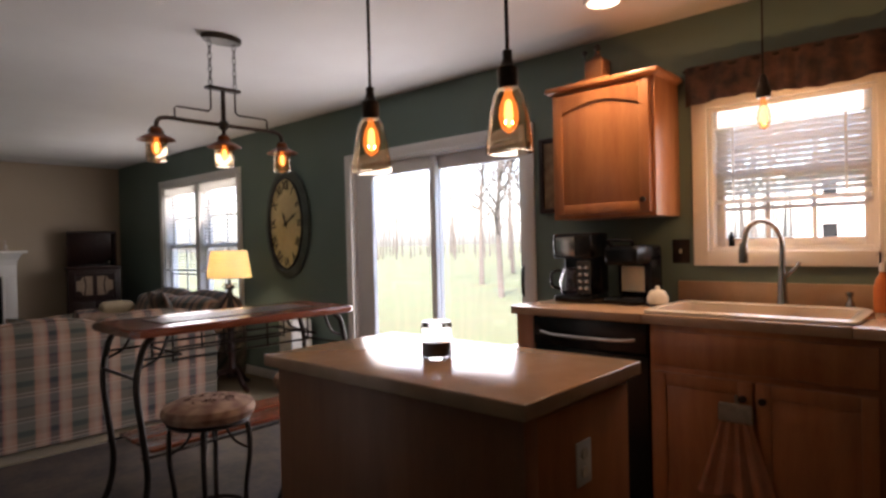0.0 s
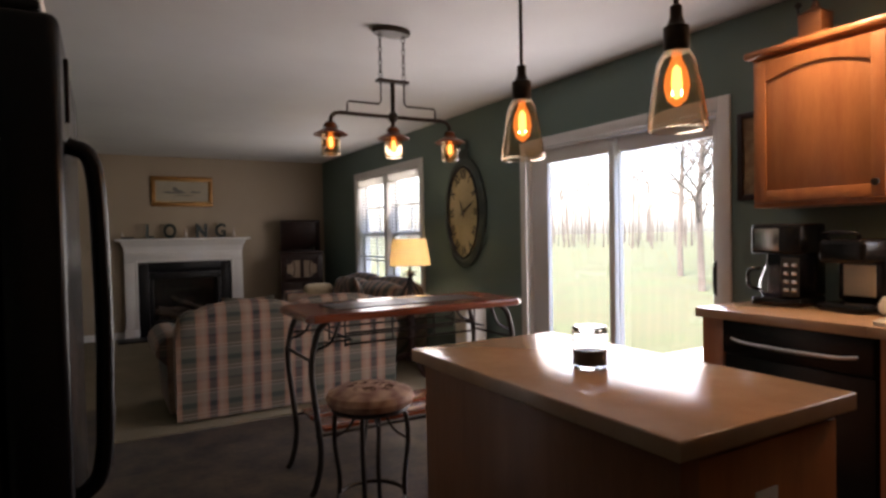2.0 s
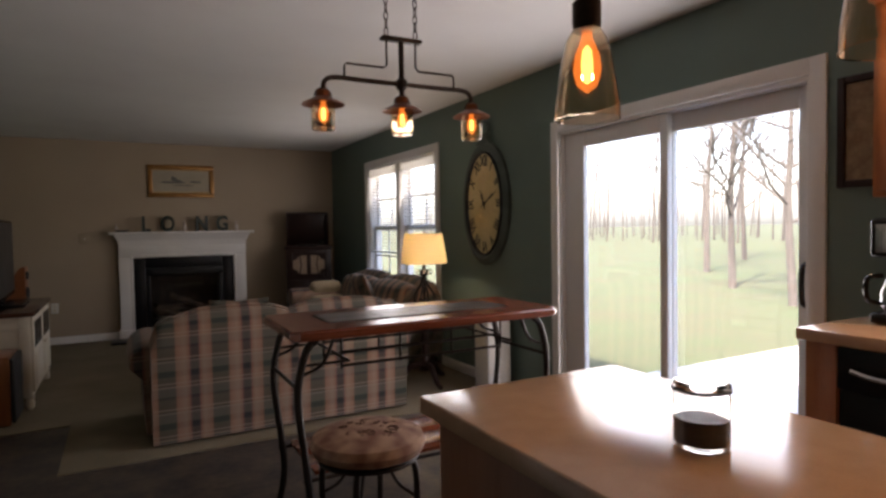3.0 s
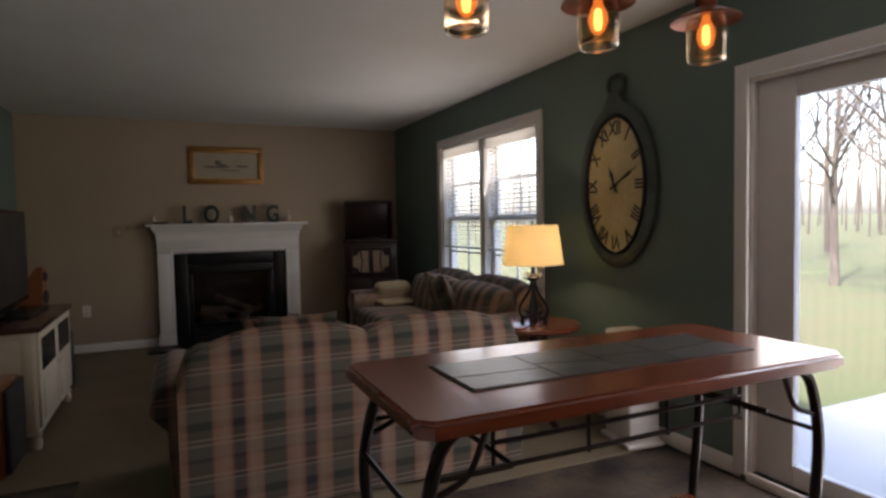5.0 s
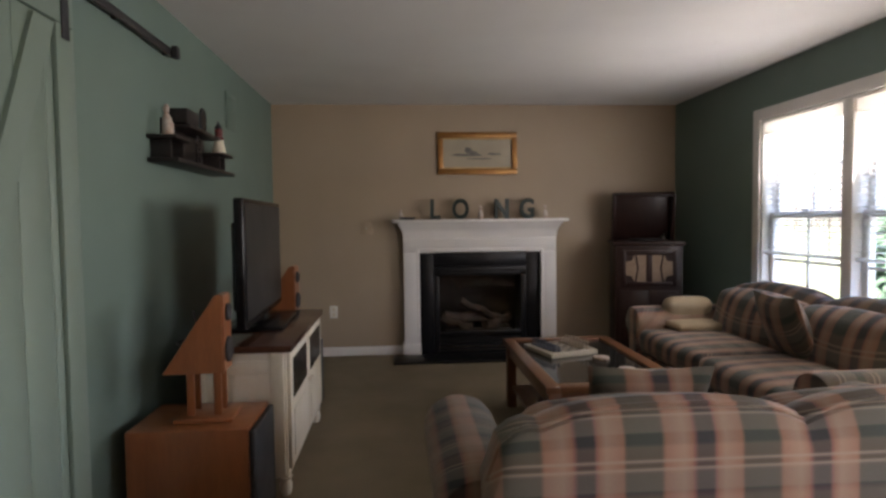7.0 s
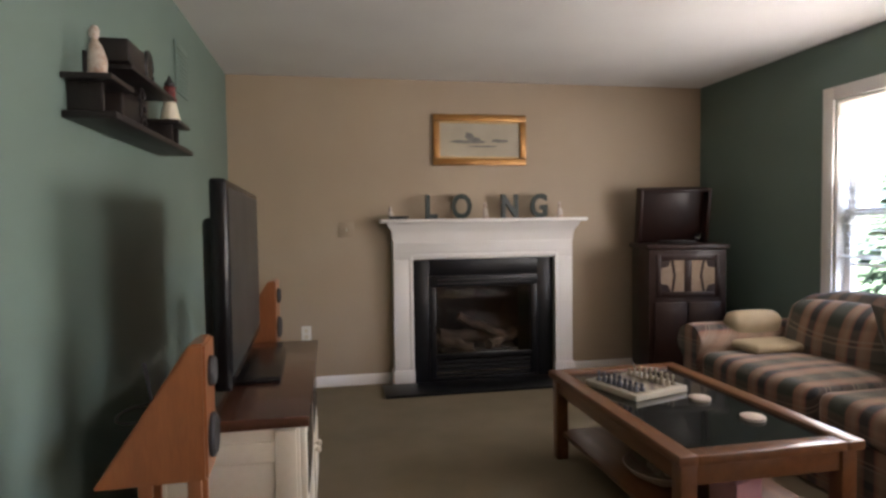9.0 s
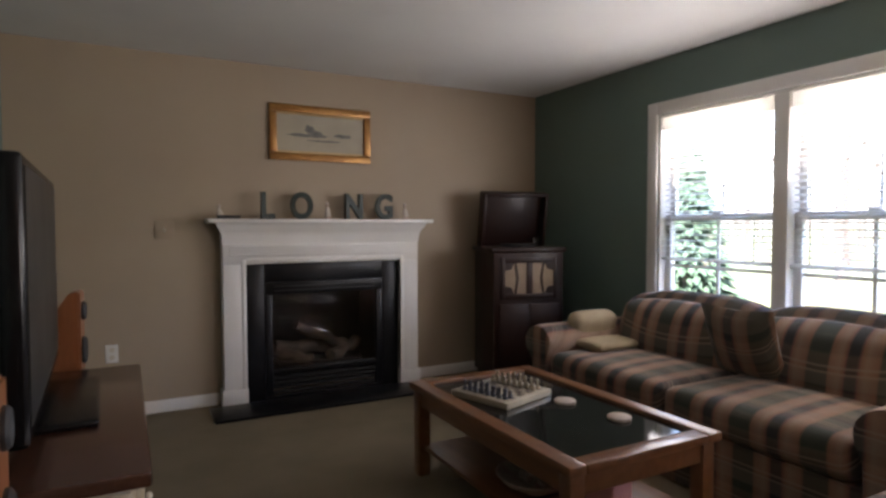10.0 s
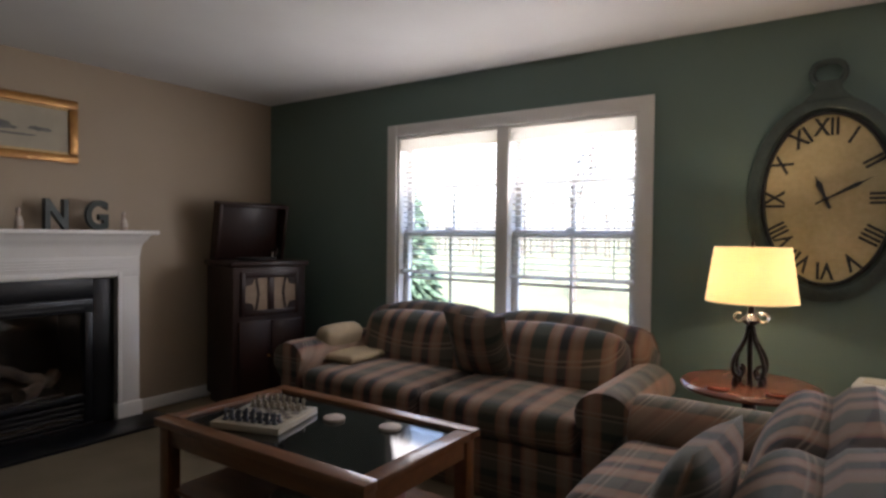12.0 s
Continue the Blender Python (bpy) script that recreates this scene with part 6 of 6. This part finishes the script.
part("frame", bm, M_MAHOG, t)
part("print", box(-0.07, 0.07, -0.01, -0.002, 0.03, 0.43), mat("brown_print", (0.16, 0.10, 0.06), (0.3, 0.22, 0.13), rough=0.15, scale=14), t, smooth=False)

# refrigerator
t = thing("refrigerator", (0.10, -7.20, 0.0), "black refrigerator with curved handles and pinned papers", "refrigerator")
part("body", box(0.0, 0.72, -0.44, 0.44, 0.03, 1.73, 0.006), M_BLACK, t)
part("top_hinge", box(0.66, 0.80, -0.42, -0.36, 1.7305, 1.755, 0.006), M_BLACK, t)
fd = part("freezer_door", box(0.724, 0.83, -0.44, 0.44, 0.06, 0.62, 0.02, 3), M_BLACK, t)
part("door_handle", tube(smooth_line([(0.83, -0.36, 0.56), (0.88, -0.36, 0.53), (0.89, -0.36, 0.40), (0.88, -0.36, 0.22), (0.83, -0.36, 0.16)]), 0.016, 8), M_BLACK, fd)
md = part("main_door", box(0.724, 0.83, -0.44, 0.44, 0.63, 1.73, 0.02, 3), M_BLACK, t)
part("door_handle", tube(smooth_line([(0.83, -0.36, 1.50), (0.875, -0.36, 1.46), (0.885, -0.36, 1.25), (0.885, -0.36, 1.05), (0.875, -0.36, 0.86), (0.83, -0.36, 0.80)]), 0.017, 10), M_BLACK, md)
part("badge", box(0.8305, 0.838, -0.31, -0.29, 1.55, 1.68, 0.003), M_BRONZE, md)
for z in (1.585, 1.61, 1.635, 1.66):
    part("note_line", box(0.8305, 0.834, -0.27, -0.16, z, z + 0.012, 0.002), M_COPPER, md)
M_PAPER = mat("printed_card", (0.5, 0.42, 0.38), (0.36, 0.26, 0.22), rough=0.6, scale=30)
o = part("calendar_sheet", box(0.42, 0.64, -0.4435, -0.441, 1.30, 1.56), M_PAPER, t, "printed paper sheet", smooth=False)
part("photo_card", box(0.50, 0.645, -0.4435, -0.441, 1.12, 1.18), M_PAPER, t, "small printed card", smooth=False)
part("toe_grille", box(0.65, 0.76, -0.42, 0.42, 0.0, 0.055), M_BLACKM, t, smooth=False)

# ---- garden ----


def bare_tree(x, y, hgt, seed, lean=0.0):
    """A leafless tree: tapered trunk and three orders of branches."""
    r = random.Random(seed)
    t = thing("bare_tree", (x, y, -0.36), "leafless grey tree standing on the lawn", "tree", "garden trees")
    trunk = smooth_line([(0, 0, 0), (lean * 0.3, 0.05, hgt * 0.25), (lean * 0.6, -0.05, hgt * 0.55), (lean, 0.1, hgt)], 6)
    part("trunk", tube(trunk, 0.011 * hgt, 8, taper=0.02), M_BARK, t)
    bm = bmesh.new()

    def grow(p, d, length, rad, order):
        q = [Vector(p)]
        dd = Vector(d)
        for _ in range(4):
            dd = (dd + Vector((r.uniform(-0.25, 0.25), r.uniform(-0.25, 0.25), r.uniform(-0.05, 0.22)))).normalized()
            q.append(q[-1] + dd * length / 4)
        tube(q, rad, 5 if order < 2 else 3, bm=bm, taper=rad * 0.35)
        if order < 3:
            for _ in range(4 if order < 2 else 3):
                k = r.randint(1, 4)
                e = (dd + Vector((r.uniform(-1, 1), r.uniform(-1, 1), r.uniform(-0.2, 0.7)))).normalized()
                grow(q[k], e, length * r.uniform(0.45, 0.65), rad * 0.45, order + 1)

    for i in range(17):
        k = int(len(trunk) * r.uniform(0.28, 0.98))
        a = r.uniform(0, 2 * math.pi)
        grow(trunk[k], (math.cos(a), math.sin(a), r.uniform(0.2, 0.8)), hgt * r.uniform(0.22, 0.38), 0.0042 * hgt, 1)
    part("branches", bm, M_BARK, t)
    return t


for i, (x, y, hg) in enumerate(((13, -1.2, 8), (15, 1.6, 9), (19, 5.5, 10), (17, -4.8, 9), (24, 1.0, 11), (22, -9.5, 10), (26, 9, 11), (14, -13, 9))):
    bare_tree(x, y, hg, 20 + i, 0.3 * (i % 3 - 1))


def spruce(x, y, hgt, seed):
    r = random.Random(seed)
    t = thing("spruce", (x, y, -0.36), "dense green spruce tree on the lawn", "tree", "garden trees")
    part("trunk", tube([(0, 0, 0), (0, 0, hgt * 0.96)], 0.1, 8, taper=0.015), M_BARK, t)
    b = bmesh.new()
    for i in range(1500):
        f = r.random() ** 0.75
        z = hgt * (0.06 + 0.94 * (1 - f) ** 1.0)
        rad = (hgt - z) * 0.30 * r.uniform(0.35, 1.08) + 0.04
        a = r.uniform(0, 2 * math.pi)
        c = Vector((rad * math.cos(a), rad * math.sin(a), z - 0.1 * rad))
        s = r.uniform(0.10, 0.22)
        o = Vector((math.cos(a), math.sin(a), -0.35)).normalized()
        w = Vector((-math.sin(a), math.cos(a), r.uniform(-0.4, 0.4))) * s * 0.35
        v = [b.verts.new(c - o * s * 0.5), b.verts.new(c + w), b.verts.new(c + o * s), b.verts.new(c - w), b.verts.new(c + Vector((0, 0, s * 0.35)))]
        for p, q in ((0, 1), (1, 2), (2, 3), (3, 0)):
            b.faces.new((v[p], v[q], v[4]))
    part("crown", b, M_SPRUCE, t, smooth=False)


spruce(8.3, 1.9, 2.8, 5)

# far woods: one band of thin stems and twigs
r = random.Random(11)
bm = bmesh.new()
for i in range(420):
    x, y = r.uniform(42, 80), r.uniform(-70, 95)
    hg = r.uniform(7, 15)
    lx, ly = r.uniform(-1.2, 1.2), r.uniform(-1.2, 1.2)
    tube([(x, y, -0.4), (x + lx * 0.3, y + ly * 0.3, hg * 0.5), (x + lx, y + ly, hg)], r.uniform(0.05, 0.12), 4, bm=bm, taper=0.03)
    for k in range(5):
        f = r.uniform(0.35, 0.95)
        a = r.uniform(0, 2 * math.pi)
        e = hg * r.uniform(0.15, 0.3)
        p = Vector((x + lx * f * f, y + ly * f * f, hg * f))
        q = p + Vector((math.cos(a) * e * 0.6, math.sin(a) * e * 0.6, e * 0.7))
        tube([p, q, q + Vector((math.cos(a + 0.7), math.sin(a + 0.7), 1.2)) * e * 0.4], 0.035, 3, bm=bm, taper=0.015)
tagged(part("far_woods", bm, M_BARK, None, "", False), "leafless woodland beyond the lawn", "woods", "", "stuff")

# neighbouring house seen past the patio
t = thing("neighbour_house", (48, -6, -0.36), "pale two-storey neighbouring house with a grey roof", "house")
M_SIDING = mat("pale_siding", (0.45, 0.43, 0.40), (0.4, 0.38, 0.36), rough=0.8, scale=1, stretch=(1, 1, 8), fine=20)
part("wall", box(-4, 4, -6, 6, 0, 5.4), M_SIDING, t, smooth=False)
part("roof", prism([(-6.5, 5.4), (6.5, 5.4), (0, 8.6)], (-4.4, 4.4), "x"), mat("grey_shingle", (0.12, 0.115, 0.11), rough=0.9, scale=3), t, smooth=False)
for y in (-4, -1.3, 1.3, 4):
    for z in (1.2, 3.7):
        w_ = part("window", box(-4.06, -4.01, y - 0.5, y + 0.5, z, z + 1.2, 0.01), M_TRIM, t)
        part("pane", box(-4.08, -4.061, y - 0.4, y + 0.4, z + 0.1, z + 1.1), M_BLACK, w_, smooth=False)
